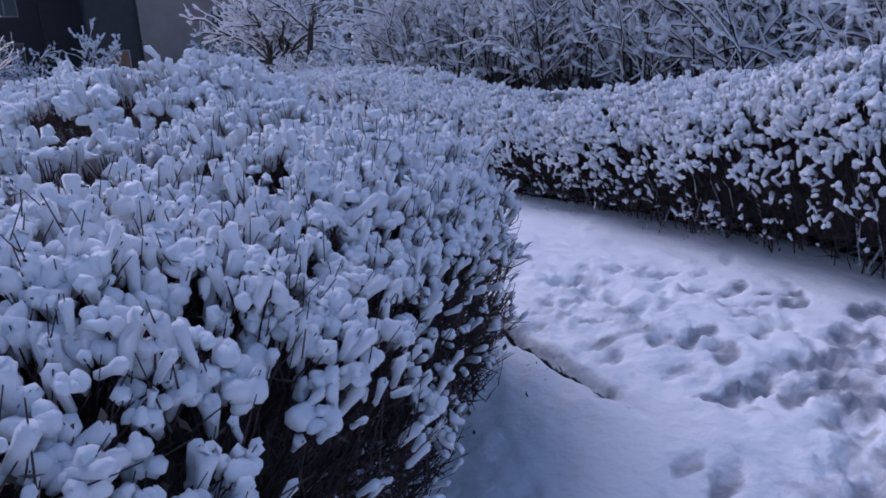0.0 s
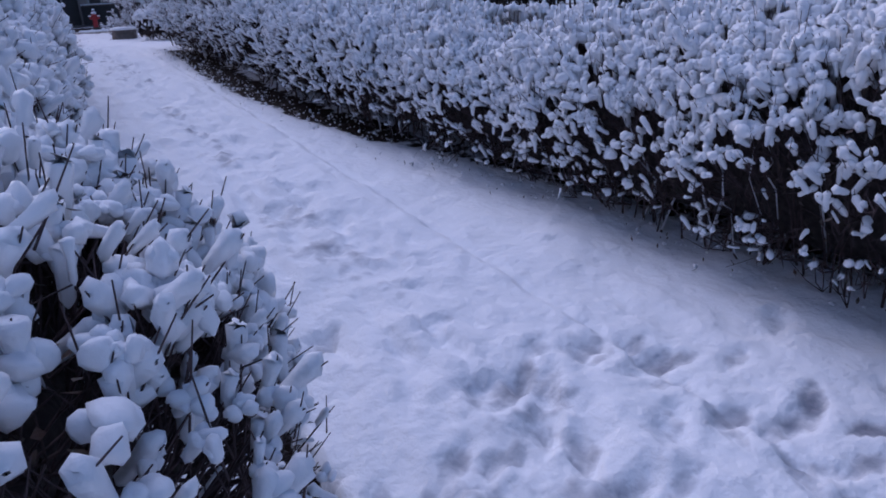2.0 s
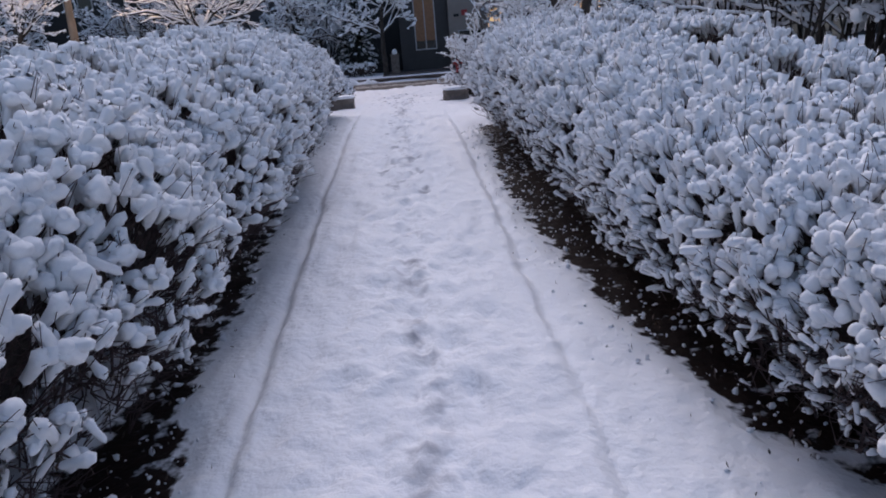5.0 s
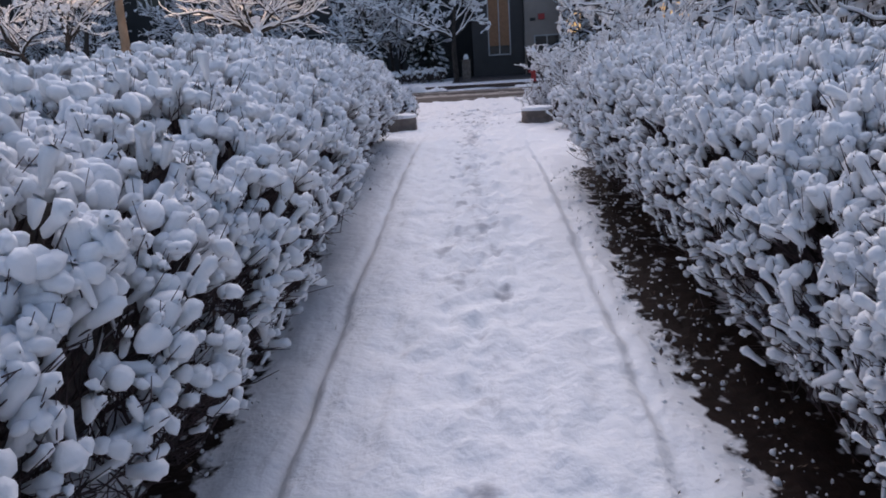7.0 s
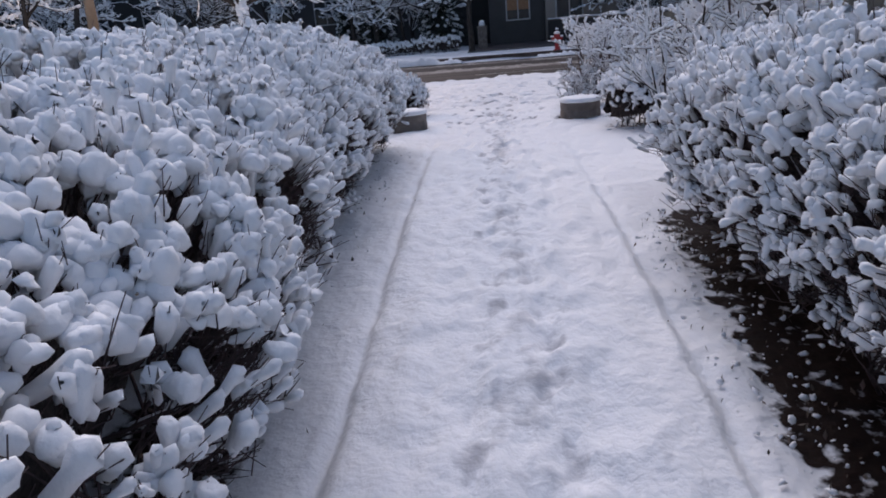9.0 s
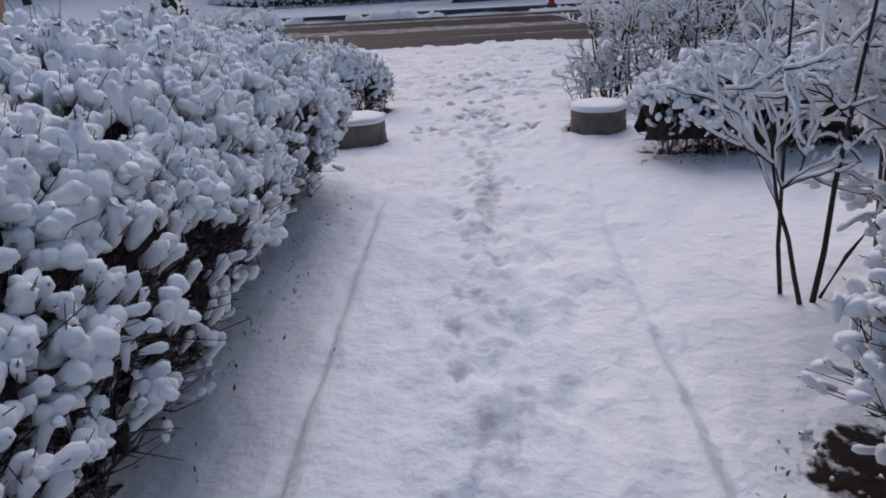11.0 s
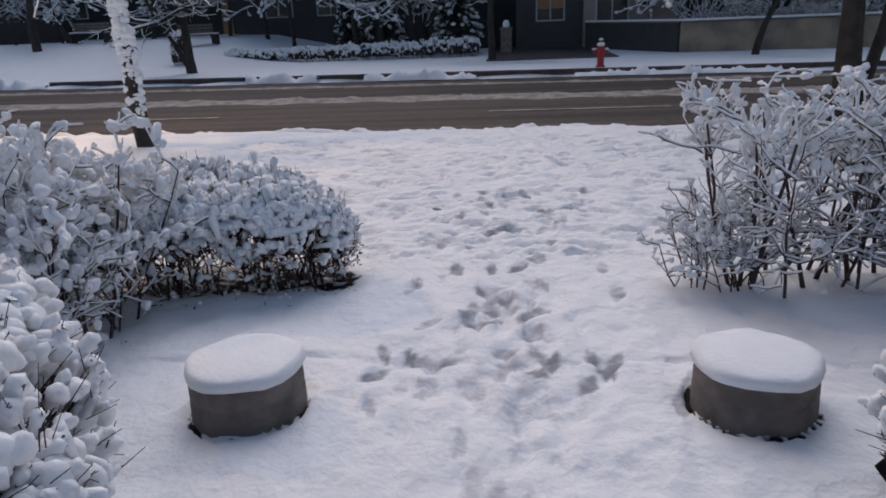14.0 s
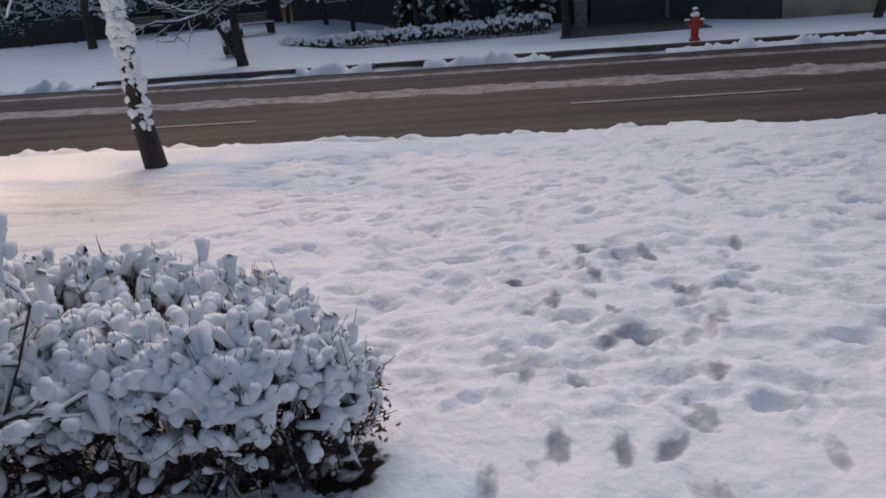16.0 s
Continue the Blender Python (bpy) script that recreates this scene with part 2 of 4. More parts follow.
def lathe(bm, profile, n=32):
    rings = []
    for r, z in profile:
        rings.append([bm.verts.new((r * math.cos(2 * math.pi * i / n), r * math.sin(2 * math.pi * i / n), z)) for i in range(n)])
    for a, b in zip(rings, rings[1:]):
        for i in range(n):
            bm.faces.new((a[i], a[(i + 1) % n], b[(i + 1) % n], b[i]))
    bm.faces.new(rings[-1])
    bm.faces.new(rings[0][::-1])


# ---- hedges ----
def smooth_noise(p, scale, seed=0.0):
    q = p * scale + seed
    return (np.sin(q[:, 0] * 1.3 + 1.7 * np.sin(q[:, 1] * 0.9)) + np.sin(q[:, 1] * 1.7 + 1.3 * np.sin(q[:, 2] * 1.1 + q[:, 0])) + np.sin(q[:, 2] * 1.5 + q[:, 0] * 0.7 + 2)) / 3


def lattice(x, y, seed=0):
    """Smooth value noise over the plan, from -1 to 1."""
    ix, iy = np.floor(x).astype(np.int64), np.floor(y).astype(np.int64)
    fx, fy = x - ix, y - iy
    fx, fy = fx * fx * (3 - 2 * fx), fy * fy * (3 - 2 * fy)

    def value(i, j):
        h = (i * 374761393 + j * 668265263 + seed * 974634777) & 0x7FFFFFFF
        h = ((h ^ (h >> 13)) * 1274126177) & 0x7FFFFFFF
        return ((h ^ (h >> 16)) & 0xFFFF) / 32767.5 - 1

    a = value(ix, iy) * (1 - fx) + value(ix + 1, iy) * fx
    b = value(ix, iy + 1) * (1 - fx) + value(ix + 1, iy + 1) * fx
    return a * (1 - fy) + b * fy


class Hedge_shape:
    """A clipped hedge: a row of stations (x, y, half width, height), rounded at the ends."""

    def __init__(self, stations, cap=0.6):
        self.st = np.array(stations, dtype=float)
        seg = np.linalg.norm(np.diff(self.st[:, :2], axis=0), axis=1)
        self.s = np.concatenate([[0], np.cumsum(seg)])
        self.length, self.cap = self.s[-1], cap

    def at(self, s):
        return [np.interp(s, self.s, self.st[:, i]) for i in range(4)]

    def point(self, s, th, inset=1.0):
        x, y, hw, h = self.at(s)
        e = 0.15
        x2, y2, _, _ = self.at(np.clip(s + e, 0, self.length))
        x1, y1, _, _ = self.at(np.clip(s - e, 0, self.length))
        dx, dy = x2 - x1, y2 - y1
        n = np.hypot(dx, dy) + 1e-9
        dx, dy = dx / n, dy / n
        ends = np.minimum(s, self.length - s)
        u = np.clip(1 - ends / self.cap, 0, 1)
        k = np.sqrt(np.clip(1 - u ** 2, 0.0, 1))
        c, si = np.cos(th), np.sin(th)
        across = np.sign(c) * np.abs(c) ** 0.55 * hw * (0.25 + 0.75 * k) * inset
        up = np.abs(si) ** 0.6 * h * (0.72 + 0.28 * k) * (1 - (1 - inset) * 0.6)
        across *= 0.80 + 0.20 * np.clip(up / 0.55, 0, 1)
        px, py = x + dy * across, y - dx * across
        p = np.stack([px, py, slope(py) + up], 1)
        out = np.stack([dy * np.sign(c) * np.abs(c), -dx * np.sign(c) * np.abs(c), si], 1)
        out[:, 0] += dx * (u * np.where(s < self.length / 2, -1, 1)) * 1.2
        out[:, 1] += dy * (u * np.where(s < self.length / 2, -1, 1)) * 1.2
        out /= np.linalg.norm(out, axis=1, keepdims=True)
        return p, out, up


def hedge(name, stations, label, density=300, back=110, side=1, cap=0.6, lumps=0.07, size=1.0, bare=0.3, seed=1, core=0.56, lift_core=0.12, low=0.0):
    """side: +1 where the walk passes on the hedge's right, -1 on its left."""
    global rng
    rng = np.random.default_rng(seed)
    shape = Hedge_shape(stations, cap)
    root = thing(name, (0, 0, 0), label, "hedge")
    girth = 2 * (shape.st[:, 2].mean() + shape.st[:, 3].mean())
    fan = 4
    count = int(shape.length * girth * density * 1.05 / fan)
    s = rng.uniform(0, shape.length, count)
    th = rng.uniform(0.03, math.pi - 0.03, count)
    c = np.cos(th) * side
    keep = rng.uniform(size=count) < np.where(c > -0.25, 1.0, back / density)
    s, th = s[keep], th[keep]
    # sprays: a few twigs fan out from one point inside the hedge and end in a loose cluster
    p0, out, up = shape.point(s, th)
    rise = smooth_noise(p0, 3.1, seed) * lumps + smooth_noise(p0, 9.0, seed) * lumps * 0.4 + rng.normal(0, 0.022, len(p0))
    base = p0 - out * rng.uniform(0.13, 0.26, (len(p0), 1)) - np.array([0, 0, 0.06]) + rng.normal(0, 0.055, p0.shape)
    base[:, 2] = np.maximum(base[:, 2], slope(base[:, 1]) + 0.02)
    p0 = p0 + out * rise[:, None]
    # cushions of snow where a cluster carries it
    share = up / shape.at(s)[3]
    gaps = np.clip(0.5 + 1.3 * smooth_noise(p0, 4.0, seed + 5), 0, 1)
    full = np.where(out[:, 2] > 0.55, 0.97, np.clip(0.25 + share, 0.05, 0.92) * (1 - bare * gaps))
    full = full * np.clip(share / max(low, 0.05), 0.03, 1)
    pick = rng.uniform(size=len(p0)) < full
    m = pick.sum()
    R = rng.uniform(0.030, 0.048, m) * size * (0.5 + 0.5 * np.clip(share[pick] * 1.2, 0, 1)) * np.where(rng.uniform(size=m) < 0.12, 1.25, 1)
    lie = out[pick] * rng.uniform(0.1, 0.6, (m, 1)) + np.array([0, 0, 1.0]) + rng.normal(0, 0.13, (m, 3))
    cv, cf = cushions(p0[pick], lie, R, np.where(share[pick] > 0.6, rng.integers(4, 6, m), 3))
    link_mesh("snow_crown", cv, cf, SNOW, root, kind="stuff", label="fused cushions of fresh white snow")
    spread = rng.uniform(0.022, 0.062, len(p0)) * size ** 0.5
    p0, out, up, base, s, spread = (np.repeat(q, fan, axis=0) for q in (p0, out, up, base, s, spread))
    n = len(p0)
    ragged = rng.normal(0, 1, (n, 3)) * spread[:, None]
    ragged -= out * (ragged * out).sum(1, keepdims=True) * 0.6
    p = p0 + ragged + out * (rng.exponential(0.012, n) * (rng.uniform(size=n) < 0.5))[:, None]
    h = shape.at(s)[3]
    rel = up / h
    along = p - base + rng.normal(0, 0.075, p.shape)
    along[:, 2] += 0.02
    along /= np.linalg.norm(along, axis=1, keepdims=True)
    patchy = np.clip(0.5 + 1.2 * smooth_noise(p0, 4.0, seed + 5), 0, 1)
    chance = np.where(out[:, 2] > 0.55, 0.93 - 0.22 * (bare > 0.7), np.clip(0.42 + rel * 0.58, 0.1, 0.92) * (1 - bare * patchy))
    if low > 0:
        chance = chance * np.clip(rel / low, 0.1, 1)
    has = rng.uniform(size=n) < chance
    p = p - out * (0.07 * ~has + 0.04 * (rel < 0.3))[:, None]
    # twigs
    mid = (p + base) / 2 + rng.normal(0, 0.014, (n, 3)) - np.array([0, 0, 0.012])
    tip = p + along * (rng.uniform(0.0, 0.035, (n, 1)) * size)
    path = np.stack([base, mid, tip], 1)
    rad = np.stack([rng.uniform(0.0025, 0.005, n), rng.uniform(0.002, 0.0035, n), np.full(n, 0.0013)], 1)
    v, f = tubes(path, rad, 3)
    sprig = rng.normal(0, 0.5, (n, 3)) + along + np.array([0, 0, 0.5])
    sprig /= np.linalg.norm(sprig, axis=1, keepdims=True)
    path3 = np.stack([mid, mid + sprig * 0.07 + along * 0.03], 1)[::2]
    v3, f3 = tubes(path3, rad[::2, 1:] * 0.9, 3)
    shoot = np.array([0, 0, 1.0]) * 0.6 + along * 0.5 + rng.normal(0, 0.25, (n, 3))
    path5 = np.stack([p - shoot * 0.05, p + shoot * rng.uniform(0.04, 0.085, (n, 1))], 1)[::5]
    v5, f5 = tubes(path5, np.stack([np.full(n, 0.0024), np.full(n, 0.0012)], 1)[::5], 3)
    f = np.concatenate([f, f3 + len(v), f5 + len(v) + len(v3)])
    v = np.concatenate([v, v3, v5])
    # stems from the ground
    m = int(shape.length * 42)
    s2 = rng.uniform(0.1, shape.length - 0.1, m)
    th2 = np.where(rng.uniform(size=m) < 0.7, rng.uniform(0.15, 1.2, m), rng.uniform(1.2, 2.9, m))
    th2 = th2 if side > 0 else math.pi - th2
    top, o2, _ = shape.point(s2, th2, rng.uniform(0.65, 0.92, m) - 0.08 * (th2 > 0.8) * (th2 < 2.3))
    foot, _, _ = shape.point(s2, np.full(m, 0.02 if side > 0 else math.pi - 0.02), rng.uniform(0.1, 0.75, m))
    foot[:, 2] = slope(foot[:, 1]) - 0.03
    t = np.linspace(0, 1, 6)[None, :, None]
    w = foot[:, None] * (1 - t) + top[:, None] * t
    w[:, :, 2] += (np.sin(t[..., 0] * math.pi) * 0.05)
    w[:, 1:5] += rng.normal(0, 0.03, (m, 4, 3))
    r2 = np.linspace(1, 0.35, 6)[None] * rng.uniform(0.004, 0.010, (m, 1))
    v2, f2 = tubes(w, r2, 4)
    v4, f4 = tubes((w + np.array([0, 0, 1.0]) * (r2[..., None] * 0.7 + 0.003))[::3], (r2 * rng.uniform(0.3, 1.2, r2.shape) + 0.002)[::3], 5)
    link_mesh("snow_cover", v4, f4, SNOW, root, kind="stuff", label="thin snow lying on the stems")
    link_mesh("brushwood", np.concatenate([v, v2]), np.concatenate([f, f2 + len(v)]), TWIG, root, kind="stuff", label="thin dark brown branches and twigs")
    # snow: cushions on the upper twigs, sleeves that swell towards the tips lower down
    q, al, o = p[has], along[has], out[has]
    k = len(q)
    topness = np.clip(o[:, 2], 0, 1) * 0.6 + 0.4 * np.clip(rel[has] - 0.1, 0, 1)
    r = np.exp(rng.normal(0, 0.28, k)) * (0.0065 + 0.0125 * topness) * size
    r = np.minimum(r, 0.018 * size ** 0.6)
    some = rng.uniform(size=k) < 0.8
    v, f = sleeves(q[some], al[some], (rng.uniform(1.3, 3.0, k) * r + 0.02)[some], r[some] * 1.05, droop=0.1, sides=5)
    link_mesh("twig_snow", v, f, SNOW, root, kind="stuff", label="lumpy snow lying along the twigs")
    # leaves
    m = int(shape.length * girth * density * (0.35 if core > 0 else 1.6))
    s3, th3 = rng.uniform(0, shape.length, m), rng.uniform(0.02, math.pi - 0.02, m)
    q, o, _ = shape.point(s3, th3, rng.uniform(0.78 if core > 0 else 0.3, 1.0, m))
    v, f = flakes(q + rng.normal(0, 0.02, q.shape), rng.uniform(0.010, 0.024, m))
    link_mesh("leaves", v, f, LEAF, root, smooth=False, kind="stuff", label="small dark dry leaves")
    # an added solid core whose dark colour paints the shade deep inside
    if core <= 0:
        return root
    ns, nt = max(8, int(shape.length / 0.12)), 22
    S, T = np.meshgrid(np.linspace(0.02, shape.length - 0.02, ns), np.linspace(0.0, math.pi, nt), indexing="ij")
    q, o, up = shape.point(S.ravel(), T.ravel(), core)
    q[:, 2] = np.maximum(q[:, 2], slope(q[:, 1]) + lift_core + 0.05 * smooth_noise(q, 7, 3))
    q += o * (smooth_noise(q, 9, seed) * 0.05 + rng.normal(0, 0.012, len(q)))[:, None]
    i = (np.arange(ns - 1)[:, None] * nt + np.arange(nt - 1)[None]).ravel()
    link_mesh("inner_shade_core", q, np.stack([i, i + 1, i + nt + 1, i + nt], 1), CORE, root, kind="stuff", label="dark solid core standing in for the shaded inside of the hedge")
    return root


# ---- ground sheet ----


def axis(dense0, dense1, step, far0, far1):
    a = list(np.arange(dense0, dense1, step))
    lo, hi, d = [], [], step
    x = dense0
    while x > far0:
        d *= 1.25
        x -= d
        lo.append(x)
    x, d = dense1, step
    hi.append(x)
    while x < far1:
        d *= 1.25
        x += d
        hi.append(x)
    return np.array(lo[::-1] + a + hi)


def seg_dist(x, y, pts):
    best = np.full(x.shape, 1e9)
    for (x0, y0), (x1, y1) in zip(pts, pts[1:]):
        dx, dy = x1 - x0, y1 - y0
        t = np.clip(((x - x0) * dx + (y - y0) * dy) / (dx * dx + dy * dy), 0, 1)
        best = np.minimum(best, np.hypot(x - x0 - t * dx, y - y0 - t * dy))
    return best


def build_ground():
    r = np.random.default_rng(11)
    xs = axis(-3.2, 4.0, 0.03, -2500, 2500)
    fine = np.concatenate([np.arange(0.6, 0.8, 0.014), -np.arange(0.6, 0.8, 0.014)])
    xs = np.unique(np.round(np.concatenate([xs, fine]), 4))
    ya = np.arange(-3.6, 23.3, 0.028)
    yb = np.concatenate([np.arange(23.3, 50, 0.25), np.arange(50, 120, 5), np.array([150, 220, 400, 800, 2500])])
    yl = -3.6 - np.cumsum(0.035 * 1.25 ** np.arange(1, 45))
    ys = np.concatenate([yl[::-1], ya, yb])
    X, Y = np.meshgrid(xs, ys, indexing="ij")
    Z = slope(np.maximum(Y, -30))
    P = np.stack([X.ravel(), Y.ravel(), np.zeros(X.size)], 1)
    near = ((np.abs(X) < 8) & (Y > -8) & (Y < 24)).astype(float)
    Z = Z + near * (0.014 * smooth_noise(P, 2.4).reshape(X.shape) + 0.008 * lattice(X * 4, Y * 4, 3))
    wob = 0.010 * lattice(X * 0, Y * 2.2, 4) + 0.006 * lattice(X * 0, Y * 7, 5)
    edge_fade = np.clip((Y + 0.8) / 0.8, 0, 1) * np.clip((15 - Y) / 3.0, 0.15, 1) * (Y < 15.9) * (0.8 + 0.2 * lattice(X * 0, Y * 1.1, 6))
    inside = 1 / (1 + np.exp((np.abs(X + wob) - 0.66) / 0.013))
    Z += 0.05 * inside * edge_fade
    trod = 0.75 + 0.65 * np.exp(-((X - 0.05) / 0.5) ** 4)
    Z += near * trod * (0.013 * lattice(X * 7, Y * 4, 7) + 0.010 * lattice(X * 15, Y * 9, 8) + 0.005 * lattice(X * 29, Y * 22, 9))
    Z -= np.where(X < 0, np.where(Y < 3.5, 0.05, 0.032), 0.012) * np.exp(-(((np.abs(X + wob) - 0.69) / np.where(X < 0, 0.03, 0.045)) ** 2)) * edge_fade
    Z += near * inside * edge_fade * (0.016 * lattice(X * 9, Y * 0.55, 21) + 0.009 * lattice(X * 19, Y * 1.3, 22))
    slush = np.zeros(X.shape)
    soil = np.zeros(X.shape)
    # dark gap along the path's left edge, its shadow painted in soil colour
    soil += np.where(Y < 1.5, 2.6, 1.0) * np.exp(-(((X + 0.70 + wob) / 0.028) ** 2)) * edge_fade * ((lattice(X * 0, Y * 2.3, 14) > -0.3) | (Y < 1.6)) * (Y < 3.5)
    Z += (0.012 * lattice(X * 2.6, Y * 11, 31) + 0.006 * lattice(X * 7, Y * 20, 32)) * np.clip((Y - 17) / 1.0, 0, 1) * (Y < 23.2) * near
    # hollow by the joint across the path's end
    Z -= 0.02 * np.exp(-(((Y - 15.95 + 0.01 * np.sin(X * 9)) / 0.02) ** 2)) * (np.abs(X) < 1.9)
    soil += 0.9 * np.exp(-(((Y - 15.95) / 0.018) ** 2)) * (np.abs(X) > 0.75) * (np.abs(X) < 1.8) * (np.sin(X * 11) > 0.0)
    for yy in (17.6, 21.35):
        Z -= 0.012 * np.exp(-(((Y - yy + 0.02 * X) / 0.03) ** 2)) * (Y < 23)

    def footprint(x, y, a, size, depth, wet):
        ix = slice(*np.searchsorted(xs, [x - 0.3, x + 0.3]))
        iy = slice(*np.searchsorted(ys, [y - 0.3, y + 0.3]))
        dx, dy = X[ix, iy] - x, Y[ix, iy] - y
        u, w = dx * math.cos(a) + dy * math.sin(a), -dx * math.sin(a) + dy * math.cos(a)
        waist = 0.042 * size * (1 + 0.25 * np.cos(w / (0.13 * size) * 2.6))
        k = (u / waist) ** 2 + (w / (0.135 * size)) ** 2
        dip = 1 / (1 + np.exp((k - 1) * 4))
        rim = np.exp(-((k - 1.7) ** 2) / 0.4)
        Z[ix, iy] += -depth * dip + depth * 0.3 * rim
        slush[ix, iy] = np.maximum(slush[ix, iy], wet * dip)

    # walkers up and down the path
    for lane, sgn in ((-0.1, 1), (0.12, -1), (0.02, 1), (0.22, 1), (-0.02, 1), (-0.25, 1), (0.06, 1), (0.15, 1), (-0.05, 1), (0.35, 1), (-0.38, 1), (0.0, 1), (0.1, 1)):
        y = r.uniform(-1, 0)
        i = 0
        while y < 17.0:
            x = lane + (0.09 if i % 2 else -0.09) + r.normal(0, 0.05)
            if y < 0.6:
                x = lane + (y - 0.6) * 0.95 + (0.09 if i % 2 else -0.09)
            footprint(x, y, r.normal(0, 0.15) + (-0.75 if y < 0.3 else 0), r.uniform(0.85, 1.1), r.uniform(0.004, 0.016), r.uniform(0.0, 0.35) + (0.3 if y > 8 and abs(lane) < 0.06 else 0))
            y += r.uniform(0.28, 0.42)
            i += 1
    for _ in range(1700):
        y = r.uniform(17.4, 22.6)
        footprint(r.uniform(-5.5, 5.5), y, 1.57 + r.normal(0, 0.45), r.uniform(0.8, 1.1), r.uniform(0.012, 0.03), r.uniform(0, 0.5))
    for _ in range(110):
        footprint(r.normal(0.0, 0.35), r.uniform(15.4, 19.5), r.normal(0, 0.5), r.uniform(0.8, 1.05), r.uniform(0.006, 0.016), r.uniform(0.35, 0.9))
    # trodden wet crossing before the hedges
    for _ in range(110):
        u = r.uniform(-1.0, 2.6)
        footprint(-1.3 + u * 0.95 + r.normal(0, 0.25), -2.2 + u * 0.75 + r.normal(0, 0.22), -0.9 + r.normal(0, 0.35), r.uniform(0.9, 1.2), r.uniform(0.01, 0.022), r.uniform(0.4, 1.0))
    for _ in range(60):
        footprint(0.2 + r.normal(0, 0.5), 0.4 + r.normal(0, 0.5), -1.2 + r.normal(0, 0.4), r.uniform(0.9, 1.2), r.uniform(0.012, 0.026), r.uniform(0.4, 0.75))
    for _ in range(70):
        footprint(0.3 + r.normal(0, 0.7), -0.8 + r.normal(0, 0.4), -1.4 + r.normal(0, 0.3), r.uniform(0.9, 1.2), r.uniform(0.01, 0.02), r.uniform(0.4, 0.9))
    for cx, cy, rx, ry, k in ((-0.95, -1.55, 0.55, 0.42, 0.9), (0.3, -0.9, 0.8, 0.35, 0.62), (0.0, 0.3, 0.35, 0.8, 0.5), (-0.1, -2.4, 0.8, 0.6, 0.8), (0.02, 15.7, 0.3, 0.55, 0.5), (0.03, 10.5, 0.15, 2.6, 0.6), (0.02, 14.0, 0.17, 1.8, 0.52), (0.03, 5.5, 0.16, 2.4, 0.6), (0.0, 2.5, 0.3, 1.2, 0.55)):
        d = ((X - cx) / rx) ** 2 + ((Y - cy) / ry) ** 2
        slush = np.maximum(slush, k * np.exp(-d * 1.0) * np.clip(0.75 + 0.45 * lattice(X * 7, Y * 4.5, 41) + 0.3 * lattice(X * 17, Y * 12, 42), 0, 1.25))
    for sx, sy in STUMPS:
        d = np.hypot(X - sx, Y - sy)
        Z += 0.055 * np.exp(-((d / 0.6) ** 2))
        soil = np.maximum(soil, 1.15 * np.exp(-(((d - 0.25) / 0.018) ** 2)) * (lattice(X * 5, Y * 5, 12) > -0.35))
    # bare soil in the shelter of the hedges, and shade painted under the left one
    for pts, half, k in SOIL_AND_SHADE:
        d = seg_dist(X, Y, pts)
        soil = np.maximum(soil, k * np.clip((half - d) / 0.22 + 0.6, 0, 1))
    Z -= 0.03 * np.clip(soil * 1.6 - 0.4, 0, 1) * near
    # the road lies lower, the lawn beyond it rises
    rn, rf = road_near(X), road_far(X)
    Z -= 0.16 * np.clip((Y - rn) / 0.3, 0, 1) * np.clip((rf - Y) / 0.2 + 0.5, 0, 1)
    far = np.clip((Y - 36.5) / 9.0, 0, 1) * np.clip((-X - 9.0) / 5.0, 0, 1)
    Z += far
    i = (np.arange(len(xs) - 1)[:, None] * len(ys) + np.arange(len(ys) - 1)[None]).ravel()
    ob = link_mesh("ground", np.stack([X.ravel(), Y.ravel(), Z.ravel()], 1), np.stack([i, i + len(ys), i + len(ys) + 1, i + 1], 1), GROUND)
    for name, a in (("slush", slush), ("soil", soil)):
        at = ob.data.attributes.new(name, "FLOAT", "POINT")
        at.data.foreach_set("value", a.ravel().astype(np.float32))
    tagged(ob, "snow-covered ground with a trodden straight path", "ground", kind="structure")
    return ob


STUMPS = ((-1.07, 15.5), (1.01, 15.56))
SOIL_AND_SHADE = [
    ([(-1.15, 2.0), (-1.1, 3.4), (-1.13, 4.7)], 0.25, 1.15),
    # these two strips paint the shade beneath the long hedge's overhang
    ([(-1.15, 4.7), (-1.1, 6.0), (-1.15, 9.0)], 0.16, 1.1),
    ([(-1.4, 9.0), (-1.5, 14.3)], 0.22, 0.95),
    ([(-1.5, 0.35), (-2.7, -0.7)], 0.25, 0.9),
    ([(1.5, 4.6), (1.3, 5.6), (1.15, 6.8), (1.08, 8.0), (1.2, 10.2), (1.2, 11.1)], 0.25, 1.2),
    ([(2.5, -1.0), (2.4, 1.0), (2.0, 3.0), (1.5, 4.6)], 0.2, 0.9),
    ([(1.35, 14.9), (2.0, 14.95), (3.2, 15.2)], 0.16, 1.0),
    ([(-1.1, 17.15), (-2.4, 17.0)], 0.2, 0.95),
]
ground = build_ground()


